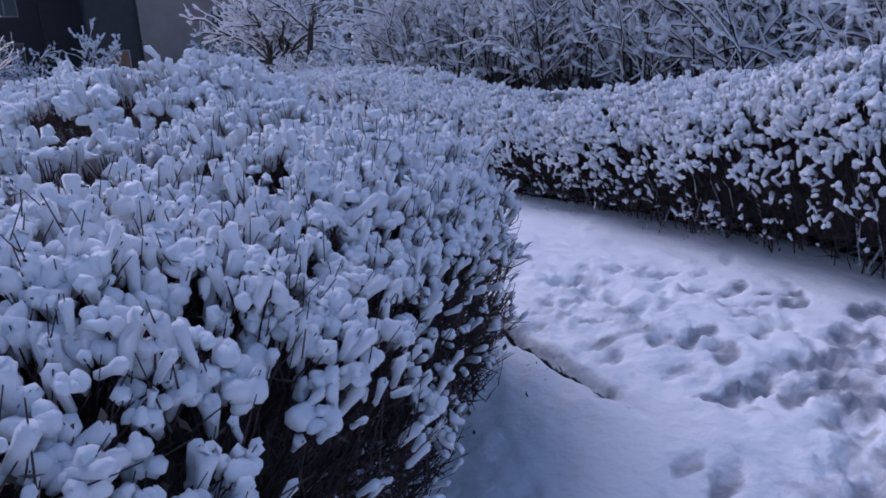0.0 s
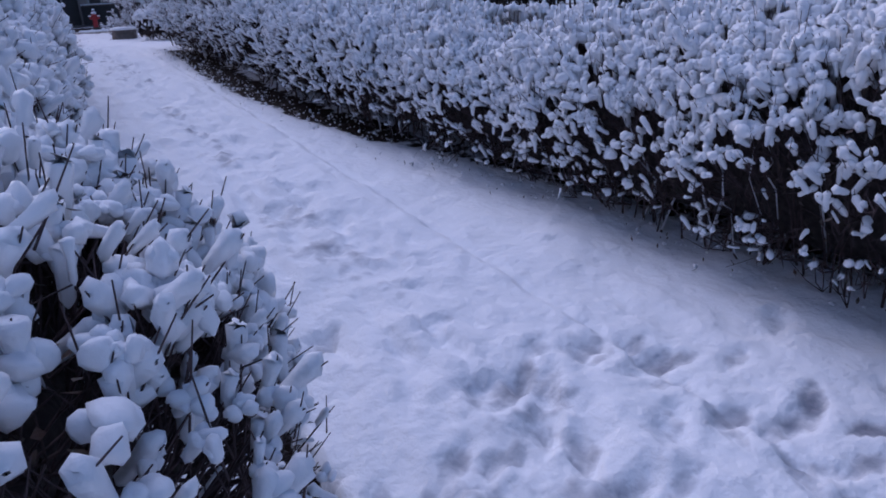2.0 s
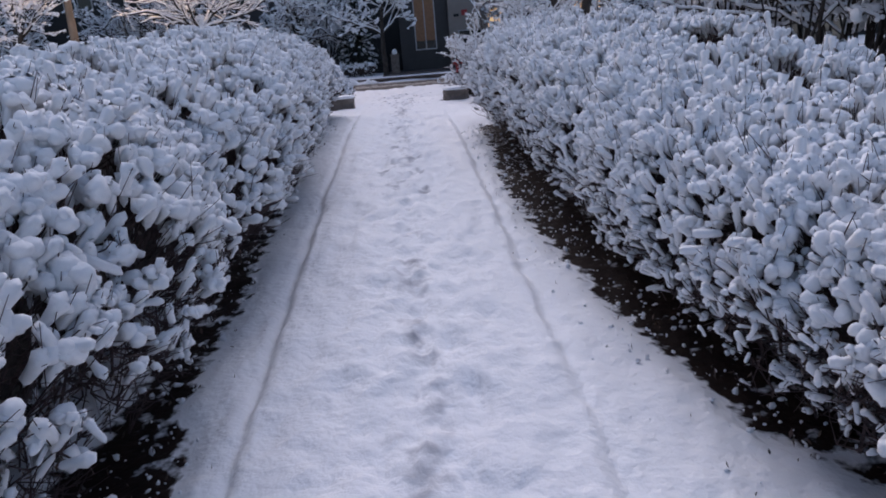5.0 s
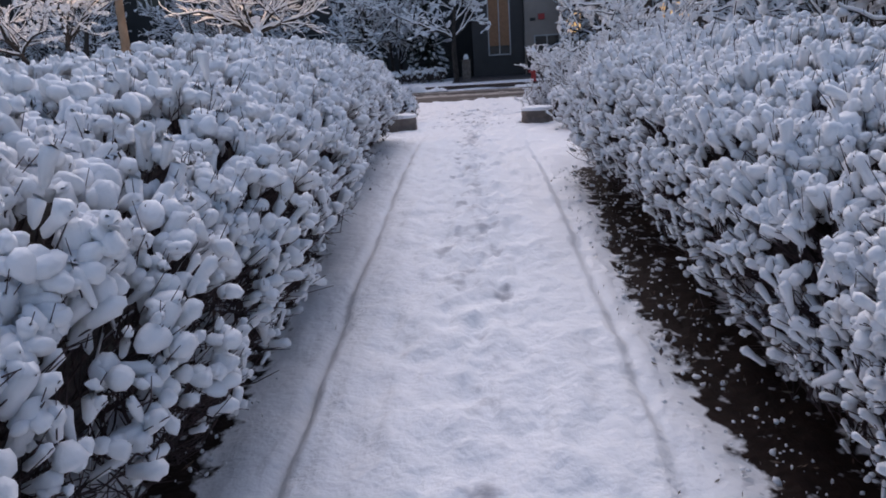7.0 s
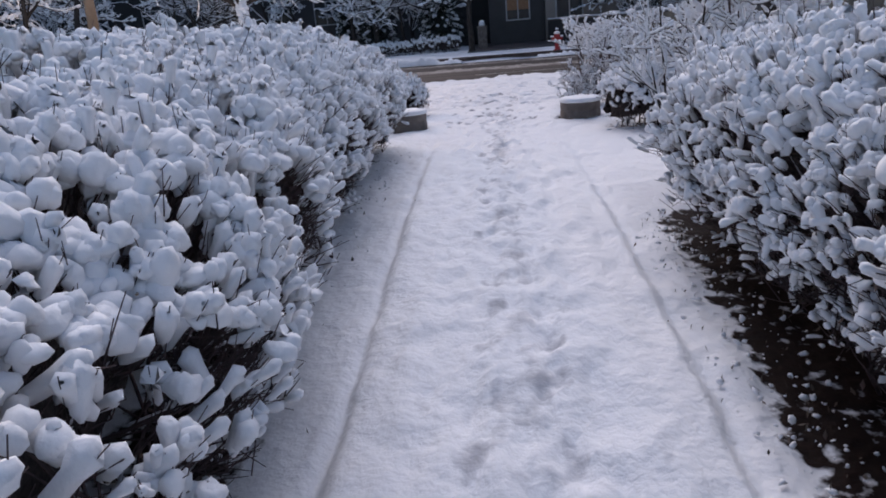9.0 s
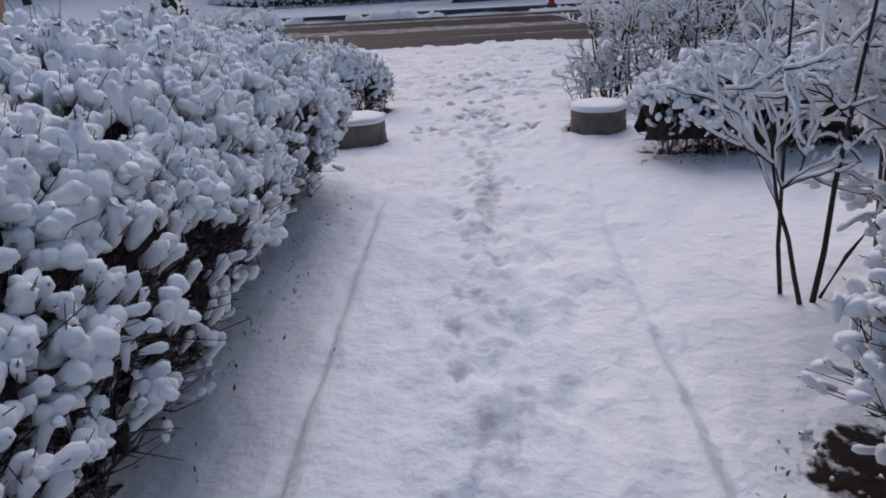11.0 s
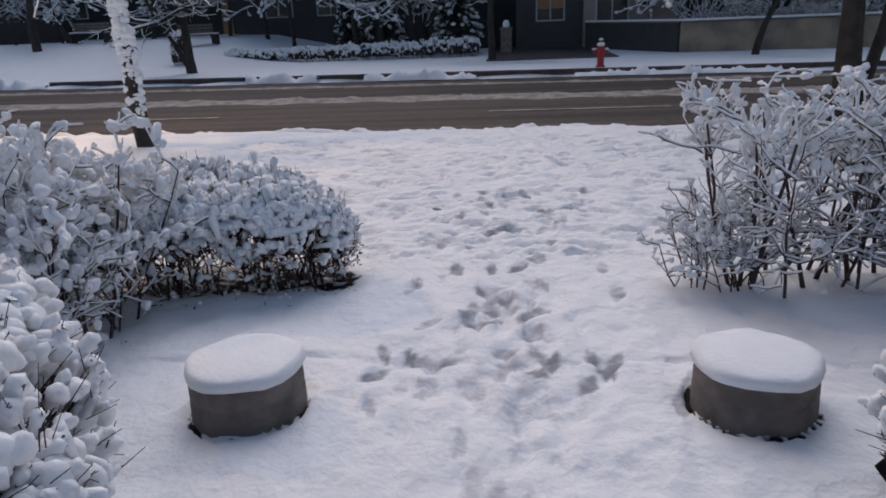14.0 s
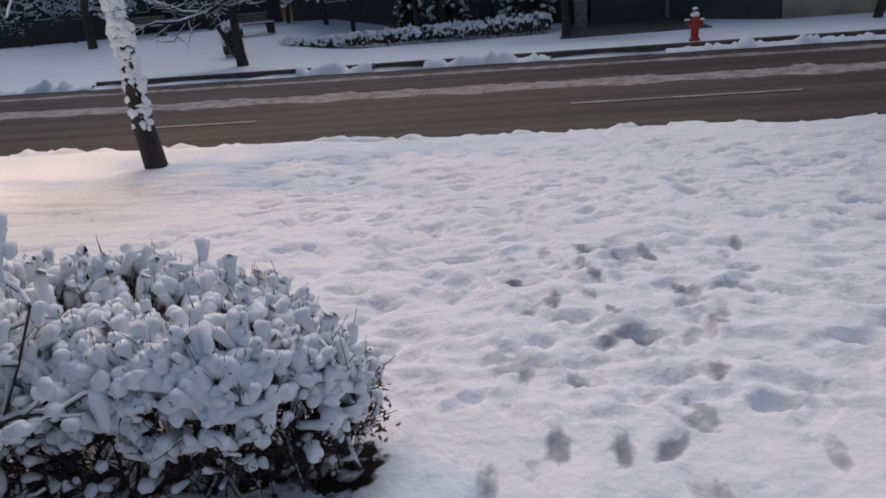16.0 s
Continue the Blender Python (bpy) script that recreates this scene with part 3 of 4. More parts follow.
def litter():
    """Crumbs of snow and fallen leaves along the feet of the hedges."""
    global rng
    rng = np.random.default_rng(404)
    lines = (((-0.95, 2.0), (-0.92, 4.8), 300, 0.15), ((-1.0, 4.8), (-1.05, 14.0), 300, 0.08), ((1.25, 4.6), (0.95, 7.4), 260, 0.17), ((0.95, 7.4), (0.95, 11.3), 420, 0.15),
             ((2.2, -1.2), (1.7, 2.4), 160, 0.14), ((1.7, 2.4), (1.25, 4.6), 160, 0.14), ((-0.8, -0.2), (-0.8, 1.2), 60, 0.1), ((1.2, 14.55), (3.0, 14.7), 120, 0.12), ((-0.8, 16.9), (-2.6, 16.75), 160, 0.12))
    at = []
    for a, b, m, w in lines:
        t = rng.uniform(size=(m, 1))
        at.append(np.array(a) * (1 - t) + np.array(b) * t + rng.normal(0, w, (m, 2)))
    at = np.concatenate(at)
    at = at[np.abs(at[:, 0]) > 0.74]
    n = len(at)
    c = np.column_stack([at, slope(at[:, 1])])
    r = np.minimum(np.exp(rng.normal(0, 0.5, n)) * 0.0055, 0.014)
    v, f = blobs(c + np.array([0, 0, 1.0]) * r[:, None] * 0.3, rng.normal(0, 1, (n, 3)) * np.array([1, 1, 0.3]), r, rng.uniform(0.9, 1.8, n), ICO1, 0.3)
    tagged(link_mesh("snow_crumbs", v, f, SNOW), "crumbs of snow dropped from the hedges onto the soil", "snow", kind="stuff")
    pick = rng.uniform(size=n) < 0.3
    v, f = flakes(c[pick] + np.column_stack([rng.normal(0, 0.12, (pick.sum(), 2)), rng.uniform(0.006, 0.02, pick.sum())]), rng.uniform(0.008, 0.022, pick.sum()), 4)
    tagged(link_mesh("fallen_leaves", v, f, LEAF, smooth=False), "small dark fallen leaves on the snow beside the hedges", "leaf litter", kind="stuff")


litter()

# ---- the road ----
xs = np.linspace(-90, 90, 181)
vs = []
for x in xs:
    a, b = road_near(x) + 0.12, road_far(x) - 0.02
    for k in range(9):
        t = k / 8
        vs.append((x, a + (b - a) * t, -0.145 + 0.05 * math.sin(t * math.pi)))
i = (np.arange(180)[:, None] * 9 + np.arange(8)[None]).ravel()
tagged(link_mesh("road", vs, np.stack([i, i + 9, i + 10, i + 1], 1), ROAD), "wet dark asphalt road streaked with slush", "road", kind="structure")


def ridge(name, x0, x1, line, width, height, mat, label, seed, gap=0.0, floor=-0.1):
    """An uneven bank of snow along a line over the ground."""
    r = np.random.default_rng(seed)
    step = 0.07
    n = int((x1 - x0) / step)
    k = 7
    x = np.linspace(x0, x1, n)
    q = np.stack([x, x * 0, x * 0], 1)
    hh = height * np.clip(0.55 + 0.5 * smooth_noise(q, 2.3, seed) + 0.5 * smooth_noise(q, 7.7, seed) + r.normal(0, 0.12, n), gap, 2.2)
    ww = width * (0.8 + 0.3 * smooth_noise(q, 3.3, seed + 2))
    t = np.linspace(-1, 1, k)
    V = np.zeros((n, k, 3))
    V[:, :, 0] = x[:, None] + r.normal(0, 0.015, (n, k))
    V[:, :, 1] = line(x)[:, None] + t[None] * ww[:, None] / 2 + r.normal(0, 0.012, (n, k))
    V[:, :, 2] = floor + (1 - t[None] ** 2) * hh[:, None] + r.normal(0, 0.006, (n, k)) * (np.abs(t) < 0.9)
    i = (np.arange(n - 1)[:, None] * k + np.arange(k - 1)[None]).ravel()
    ob = link_mesh(name, V.reshape(-1, 3), np.stack([i, i + k, i + k + 1, i + 1], 1), mat)
    return tagged(ob, label, "snow bank", kind="stuff")


ridge("snow_ridge", -30, 25, lambda x: 28.35 - 0.06 * x, 1.4, 0.085, SLUSH, "low ridge of brown slush between the wheel tracks", 3, gap=0.4, floor=-0.105)
ridge("snow_ridge", -30, 25, lambda x: 31.6 - 0.08 * x, 0.6, 0.035, SLUSH, "thin ridge of brown slush near the far kerb", 4, floor=-0.115)
ridge("snow_ridge", -40, 30, lambda x: road_near(x) + 0.08, 0.4, 0.1, SNOW, "crumbled white edge of the snow beside the road", 5, floor=-0.08)
for x0, x1 in ((-30, -14.5), (-7.8, -5.6), (-4.2, -1.0), (1.7, 6.9), (12, 30)):
    ridge("snow_bank", x0, x1, lambda x: road_far(x) - 0.12, 0.6, 0.27, SNOW, "lumpy snow bank along the far kerb", int(50 + x0), gap=0.3, floor=-0.12)
bm = bmesh.new()
for a, b in ((-14.5, 12.0),):
    n = 27
    ring = []
    for k in range(n + 1):
        x = a + (b - a) * k / n
        y = road_far(x)
        ring.append([bm.verts.new((x, y + dy, z)) for dy, z in ((0, -0.2), (0, 0.035), (0.015, 0.05), (0.16, 0.05), (0.16, -0.2))])
    for p, q in zip(ring, ring[1:]):
        for k in range(4):
            bm.faces.new((p[k], p[k + 1], q[k + 1], q[k]))
tagged(part("kerb", bm, KERB), "dark wet stone kerb below the snow", "kerb", kind="structure")
for a, b, y in ((-7.8, -5.5, 26.15), (-0.4, 2.8, 26.05)):
    tagged(box_part("lane_line", LINE, None, a, b, y - 0.05, y + 0.05, -0.104, -0.094), "faded pale lane line on the wet asphalt", "road marking", kind="structure")

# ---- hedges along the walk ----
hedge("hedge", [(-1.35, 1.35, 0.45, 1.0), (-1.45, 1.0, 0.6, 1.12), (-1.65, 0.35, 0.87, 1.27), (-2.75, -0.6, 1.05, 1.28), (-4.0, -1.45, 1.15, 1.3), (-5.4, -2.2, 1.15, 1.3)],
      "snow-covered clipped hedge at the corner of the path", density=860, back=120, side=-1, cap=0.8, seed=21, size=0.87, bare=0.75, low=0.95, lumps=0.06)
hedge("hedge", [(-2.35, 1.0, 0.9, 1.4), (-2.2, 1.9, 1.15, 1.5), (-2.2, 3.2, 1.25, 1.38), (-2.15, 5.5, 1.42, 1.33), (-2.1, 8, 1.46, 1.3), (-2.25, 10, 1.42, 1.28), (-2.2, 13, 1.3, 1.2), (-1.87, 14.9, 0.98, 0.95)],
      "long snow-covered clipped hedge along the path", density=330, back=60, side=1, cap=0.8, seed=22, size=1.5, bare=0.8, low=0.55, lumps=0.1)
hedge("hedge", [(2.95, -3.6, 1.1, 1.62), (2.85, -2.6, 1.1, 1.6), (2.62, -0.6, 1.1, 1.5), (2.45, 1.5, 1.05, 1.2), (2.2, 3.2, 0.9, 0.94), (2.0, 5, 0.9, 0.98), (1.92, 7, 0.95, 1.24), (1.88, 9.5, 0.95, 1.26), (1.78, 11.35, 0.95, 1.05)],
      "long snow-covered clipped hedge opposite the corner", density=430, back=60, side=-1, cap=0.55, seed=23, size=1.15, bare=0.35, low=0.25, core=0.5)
hedge("low_shrub", [(-0.95, 17.25, 0.22, 0.46), (-1.35, 17.15, 0.38, 0.64), (-2.1, 17.1, 0.46, 0.7), (-2.7, 17.1, 0.44, 0.7)],
      "low snowy shrub beside the pavement", density=760, side=-1, cap=0.5, seed=24, back=500, size=1.45, bare=0.4, core=0.0, low=0.7, lumps=0.09)
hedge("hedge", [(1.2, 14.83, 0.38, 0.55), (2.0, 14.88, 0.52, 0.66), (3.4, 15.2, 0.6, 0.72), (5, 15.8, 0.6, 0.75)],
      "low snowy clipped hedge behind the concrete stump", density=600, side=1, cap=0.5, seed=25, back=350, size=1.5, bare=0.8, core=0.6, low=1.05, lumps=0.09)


# ---- concrete stumps ----
def stump(x, y):
    root = thing("concrete_stump", (x, y, ground_z(x, y) + 0.03), "round grey concrete stump capped with snow beside the path", "bollard", "stumps at the end of the path")
    bm = bmesh.new()
    lathe(bm, [(0.24, -0.15), (0.24, 0.0), (0.238, 0.075), (0.229, 0.085), (0.229, 0.097), (0.237, 0.107), (0.234, 0.172), (0.226, 0.182)], 40)
    part("body", bm, CONCRETE, root, smooth=True)
    v, f = ICO3
    w = v.copy()
    up = w[:, 2] > 0
    rad = np.hypot(w[:, 0], w[:, 1])
    w[:, :2] *= 0.25 * (1 + 0.03 * np.sin(5 * np.arctan2(w[:, 1], w[:, 0]) + x))[:, None]
    w[:, 2] = np.where(up, 0.058 * np.abs(w[:, 2]) ** 0.4, -0.016 * np.abs(w[:, 2])) + 0.187 + 0.004 * np.sin(v[:, 0] * 9 + x) * up
    link_mesh("snow_cap", w, f, SNOW, root, label="thick smooth cap of snow")
    return root


for x, y in STUMPS:
    stump(x, y)


# ---- bare trees and shrubs ----
def limb(start, d, length, radius, k=6, wander=0.12, lift=0.0):
    pts = [np.array(start, float)]
    d = np.array(d, float)
    d /= np.linalg.norm(d)
    for _ in range(k - 1):
        d = d + rng.normal(0, wander, 3) + np.array([0, 0, lift])
        d /= np.linalg.norm(d)
        pts.append(pts[-1] + d * length / (k - 1))
    return np.array(pts), np.linspace(radius, radius * 0.45, k)


def snow_on(paths, radii, every=1, thick=1.0):
    """Snow that lies along the upper side of branches."""
    p = paths.copy()
    p[:, :, 2] += radii * 0.8 + 0.0045 * thick
    return tubes(p, radii * 0.6 + 0.0032 * thick, 4)


def woody(name, at, label, category, stems, levels, spread=0.6, snow=1.0, bark=None, group="", clumps=0.0, seed=1, low=0.35, big=1.0, above=None, top=None, template=ICO2):
    """stems: (offset x, offset y, lean x, lean y, length, radius). levels: (children, length, radius) for each branching."""
    global rng
    rng = np.random.default_rng(seed)
    root = thing(name, at, label, category, group)
    cur = []
    for ox, oy, lx, ly, length, rad in stems:
        cur.append(limb((ox, oy, -0.05), (lx, ly, 1), length, rad, wander=0.07))
    layers = [cur]
    for n, length, rad in levels:
        nxt = []
        for pts, rr in layers[-1]:
            for c in range(n):
                t = rng.uniform(low if len(layers) == 1 else 0.3, 1.0) if c else 1.0
                i = min(int(t * 5), 5)
                d = pts[i] - pts[max(i - 1, 0)]
                d = d / (np.linalg.norm(d) + 1e-9) + rng.normal(0, spread, 3) * np.array([1, 1, 0.6])
                nxt.append(limb(pts[i], d, length * rng.uniform(0.6, 1.2), rad * rng.uniform(0.7, 1.2), wander=0.18, lift=0.03))
        layers.append(nxt)
    for layer in layers:
        for pts, _ in layer:
            if top is not None:
                pts[:, 2] = np.where(pts[:, 2] > top, top + (pts[:, 2] - top) * 0.15, pts[:, 2])
    for li, layer in enumerate(layers):
        P, R = np.array([a for a, _ in layer]), np.array([b for _, b in layer])
        v, f = tubes(P, R, 8 if li == 0 else 4)
        link_mesh("trunk" if li == 0 else "branching", v, f, bark or BARK, root, kind="" if li == 0 and len(layer) == 1 else "stuff")
        if snow and li and above is not None:
            keep = (P[:, :, 2].mean(1) > above) | (rng.uniform(size=len(P)) < 0.6)
            P, R = P[keep], R[keep]
        if snow and li:
            v, f = snow_on(P, R, thick=snow)
            link_mesh("snow_cover", v, f, SNOW, root, kind="stuff", label="snow lying along the branches")
    if clumps:
        P = np.array([a for a, _ in layers[-1]])
        m = int(len(P) * clumps)
        pick = rng.integers(0, len(P), m)
        j = rng.integers(2, 6, m)
        if above is not None:
            ok = (P[pick, j, 2] > above) | (rng.uniform(size=m) < 0.12)
            pick, j = pick[ok], j[ok]
            m = len(pick)
        c = P[pick, j] + rng.normal(0, 0.01, (m, 3))
        d = P[pick, j] - P[pick, j - 1]
        rr = rng.uniform(0.008, 0.021, m) * big
        v, f = blobs(c + np.array([0, 0, 0.005]), d + 1e-6, rr, rng.uniform(0.9, 1.9, m), template)
        link_mesh("snow_clumps", v, f, SNOW, root, kind="stuff", label="soft clumps of snow on the twigs")
    return root


def rnd_stems(n, w, d, length, radius, lean, seed):
    r = np.random.default_rng(seed)
    return [(r.uniform(-w, w), r.uniform(-d, d), r.normal(0, lean), r.normal(0, lean), length * r.uniform(0.8, 1.15), radius * r.uniform(0.7, 1.2)) for _ in range(n)]


# tall open shrub right of the path's end
woody("tall_shrub", (2.3, 17.1, ground_z(2, 17.1)), "tall open shrub with bare stems and snowy top", "shrub",
      rnd_stems(38, 1.0, 0.3, 0.95, 0.014, 0.2, 31), [(9, 0.36, 0.005), (5, 0.18, 0.003)], 0.95, 1.5, TWIG, clumps=2.2, seed=31, big=1.05, above=0.72, top=1.16, low=0.2)
woody("low_shrub", (1.2, 17.0, ground_z(1.2, 17)), "small twiggy shrub with brown leaves at its foot", "shrub",
      rnd_stems(20, 0.22, 0.2, 0.45, 0.006, 0.25, 35), [(5, 0.16, 0.004), (3, 0.1, 0.002)], 0.75, 0.8, TWIG, clumps=1.5, seed=35, big=0.75)
woody("tall_shrub", (-2.6, 16.25, ground_z(-2.6, 16.2)), "tall loose shrub bowed under wet snow", "shrub",
      rnd_stems(44, 0.5, 0.3, 0.9, 0.010, 0.16, 32), [(9, 0.3, 0.005), (5, 0.15, 0.003)], 0.75, 1.6, TWIG, clumps=2.4, seed=32, big=1.35, above=0.4, top=1.14, low=0.15)
woody("young_tree", (1.36, 12.2, ground_z(1.33, 12.2)), "small tree with bare forked stems and snow along its twigs", "tree",
      [(0, 0, -0.34, 0, 0.9, 0.012), (-0.05, 0.1, -0.1, 0.05, 1.35, 0.011), (0.04, 0.0, 0.1, 0.05, 1.4, 0.014), (0.08, 0.05, 0.25, -0.05, 1.3, 0.011)],
      [(5, 0.42, 0.006), (4, 0.22, 0.004), (2, 0.12, 0.0025)], 0.6, 1.9, BARK, clumps=1.0, seed=37, low=0.55, big=0.9)
woody("young_tree", (1.85, 12.55, ground_z(1.8, 12.5)), "many-stemmed young tree bowed low under heavy snow", "tree",
      [(0, 0, -0.15, 0.05, 1.3, 0.013), (0.12, -0.1, 0.1, 0.0, 1.2, 0.012), (-0.1, -0.15, -0.1, -0.1, 1.2, 0.012), (0.25, 0.05, 0.3, 0, 1.2, 0.014), (0.1, 0.2, 0.05, 0.1, 1.3, 0.012)],
      [(9, 0.42, 0.006), (5, 0.24, 0.004), (3, 0.12, 0.0025)], 0.7, 2.8, TWIG, clumps=2.0, seed=38, low=0.22, big=1.1)
for k, (x, y) in enumerate(((4.6, 11.5), (4.9, 9.6), (5.4, 7.9), (5.9, 6.1), (6.4, 4.3), (7.0, 2.4), (7.6, 0.6), (6.6, 10.5), (7.4, 7.2), (8.2, 4.5))):
    woody("tall_thicket", (x, y, ground_z(x, y) + 0.25), "tall dark thicket of bare snowy stems", "shrub",
          rnd_stems(60, 1.05, 0.7, 2.0, 0.017, 0.15, 40 + k), [(4, 0.9, 0.010), (3, 0.42, 0.007)], 0.7, 4, BARK, "thicket behind the hedge", clumps=3.5, seed=40 + k, low=0.45, big=2.4, template=ico(1))

# ---- street trees ----
woody("street_tree", (-5.12, 22.5, 0), "leaning bare tree with snow plastered on its trunk", "tree", [(0.05, 0, -0.035, 0, 2.45, 0.135)],
      [(7, 1.3, 0.05), (6, 0.9, 0.02), (5, 0.5, 0.008)], 0.7, 4.0, BARK, seed=51, low=0.97)
woody("street_tree", (4.4, 23.0, 0), "dark-barked street tree at the edge of the road", "tree", [(0, 0, 0.05, 0, 2.9, 0.2), (0.05, 0, 0.35, 0.1, 3.1, 0.1)],
      [(11, 2.3, 0.06), (6, 1.3, 0.025), (5, 0.6, 0.01)], 0.75, 6.0, BARK, clumps=6, seed=52, low=0.9, big=3.0, template=ico(1))
woody("street_tree", (3.6, 17.2, 0), "slim dark-barked tree behind the low hedge", "tree", [(0, 0, 0.28, 0, 3.4, 0.14)],
      [(5, 1.3, 0.05), (5, 0.8, 0.02), (4, 0.4, 0.01)], 0.8, 1.0, BARK, seed=59, low=0.8)
woody("street_tree", (-0.72, 39.3, 0), "dark straight-trunked tree across the road", "tree", [(0, 0, 0.0, 0, 3.4, 0.14)],
      [(7, 2.2, 0.06), (5, 1.3, 0.028), (4, 0.7, 0.012)], 0.9, 5.0, BARK, clumps=5, seed=53, low=0.6, big=4.0, template=ico(1))
woody("street_tree", (-10.9, 37.3, ground_z(-10.9, 37.3)), "forked dark tree across the road", "tree", [(0, 0, -0.03, 0, 2.6, 0.2), (0, 0, -0.45, 0, 2.4, 0.1)],
      [(6, 1.8, 0.07), (5, 1.1, 0.03), (4, 0.6, 0.014)], 0.8, 1.2, BARK, seed=54, low=0.8)
woody("street_tree", (7.7, 37.5, 0), "dark tree before the garden wall", "tree", [(0, 0, 0.03, 0, 2.4, 0.13)],
      [(6, 1.4, 0.06), (5, 0.9, 0.025), (4, 0.5, 0.011)], 0.8, 1.1, BARK, seed=55, low=0.8)
woody("street_tree", (-20.5, 43.5, ground_z(-20.5, 43.5)), "dark tree on the snowy lawn", "tree", [(0, 0, 0.0, 0, 4.0, 0.2)],
      [(6, 1.8, 0.07), (5, 1.1, 0.03), (4, 0.6, 0.012)], 0.8, 1.1, BARK, seed=56, low=0.8)
woody("pale_tree", (-8.6, 22.6, 0), "tree with a straight pale tan trunk", "tree", [(0, 0, -0.03, 0, 4.8, 0.15)],
      [(5, 1.6, 0.05), (5, 1.0, 0.02), (4, 0.5, 0.01)], 0.8, 2.6, TAN, clumps=4, seed=57, low=0.8, big=2.5, template=ico(1))
woody("street_tree", (-9.9, 22.2, 0), "forked tree with snow on both limbs", "tree", [(0, 0, -0.35, 0, 2.6, 0.1), (0, 0, 0.1, 0, 2.6, 0.09)],
      [(6, 1.3, 0.04), (5, 0.9, 0.018), (4, 0.5, 0.009)], 0.8, 2.6, BARK, clumps=4, seed=58, low=0.8, big=2.5, template=ico(1))
for k, x in enumerate((12.5, 17.5)):
    woody("street_tree", (x, 37.0, 0), "dark street tree with snowy crown before the garden wall", "tree", [(0, 0, 0.03, 0, 2.6, 0.14)],
          [(7, 2.0, 0.06), (5, 1.2, 0.028), (4, 0.7, 0.012)], 0.9, 5.0, BARK, clumps=5, seed=60 + k, low=0.55, big=4.0, template=ico(1))
for k in range(34):
    r = np.random.default_rng(80 + k)
    x, y = -46 + 2.05 * k + r.uniform(-1, 1), 47.8 + r.uniform(-1.2, 5)
    if x > -3:
        x, y = x + 8.5, 42.2 + r.uniform(-0.5, 1.2)
    if k >= 30:
        x, y = (-5.6, -4.2, -2.9, -6.9)[k - 30], 44.5 + 0.4 * (k - 30)
    woody("garden_tree", (x, y, ground_z(x, y)), "bare snow-dusted tree in the far garden", "tree", [(0, 0, r.normal(0, 0.05), 0, r.uniform(2.5, 4.2), r.uniform(0.1, 0.16))],
          [(7, 2.0, 0.06), (5, 1.2, 0.03), (4, 0.8, 0.016)], 0.9, 5.0, BARK, "trees across the road", clumps=3, seed=80 + k, low=0.4, big=4.0, template=ico(1))


# snow plastered on the near side of the leaning trunk
plaster_at = new("plastered_snow")
rng = np.random.default_rng(99)
m = 270
zz = rng.uniform(0.45, 2.3, m)
aa = rng.uniform(-2.6, -0.3, m)
cc = np.stack([-5.07 - 0.04 * zz + np.cos(aa) * 0.11, 22.5 + np.sin(aa) * 0.11, zz], 1)
v, f = blobs(cc, np.stack([-np.sin(aa), np.cos(aa), aa * 0], 1), rng.uniform(0.022, 0.05, m), rng.uniform(0.8, 1.6, m), ICO2)
link_mesh("snow_lumps", v, f, SNOW, plaster_at, kind="stuff")
tagged(plaster_at, "lumpy wet snow plastered on the leaning trunk", "snow")


# ---- far side: hydrant, low hedge, buildings ----
def hydrant(x, y):
    root = thing("fire_hydrant", (x, y, 0), "red fire hydrant with snow on its bonnet at the kerb", "fire hydrant")
    bm = bmesh.new()
    lathe(bm, [(0.13, -0.05), (0.13, 0.05), (0.095, 0.06), (0.095, 0.45), (0.12, 0.47), (0.12, 0.50), (0.105, 0.53), (0.085, 0.60), (0.04, 0.65), (0.03, 0.70)], 20)
    part("barrel", bm, RED, root, smooth=True)
    for k, (a, rr, ln) in enumerate(((0, 0.05, 0.19), (math.pi, 0.05, 0.19), (-math.pi / 2, 0.065, 0.17))):
        bm = bmesh.new()
        lathe(bm, [(rr, 0), (rr, ln - 0.05), (rr * 1.25, ln - 0.045), (rr * 1.25, ln), (rr * 0.4, ln + 0.01)], 12)
        bmesh.ops.transform(bm, matrix=Matrix.Translation((0, 0, 0.42)) @ Matrix.Rotation(a, 4, "Z") @ Matrix.Rotation(math.pi / 2, 4, "Y"), verts=bm.verts)
        part("outlet", bm, RED, root)
    v, f = blobs(np.array([[0, 0, 0.62], [0.0, 0, 0.76], [0.17, 0, 0.5], [-0.17, 0, 0.5]]), np.array([[0, 0, 1.0]] * 4), np.array([0.13, 0.05, 0.06, 0.06]), np.array([0.5, 0.8, 0.6, 0.6]), ICO2, 0.1)
    link_mesh("snow_cap", v, f, SNOW, root, label="snow on the hydrant's bonnet")


hydrant(2.5, 34.35)
hedge("low_hedge", [(-11.8, 42.6, 0.35, 0.5), (-6, 42.4, 0.4, 0.55), (-1.3, 42.3, 0.4, 0.7)], "low dark hedge with snow on top across the road", density=90, back=60, side=1, cap=0.4, size=2.0, seed=61)


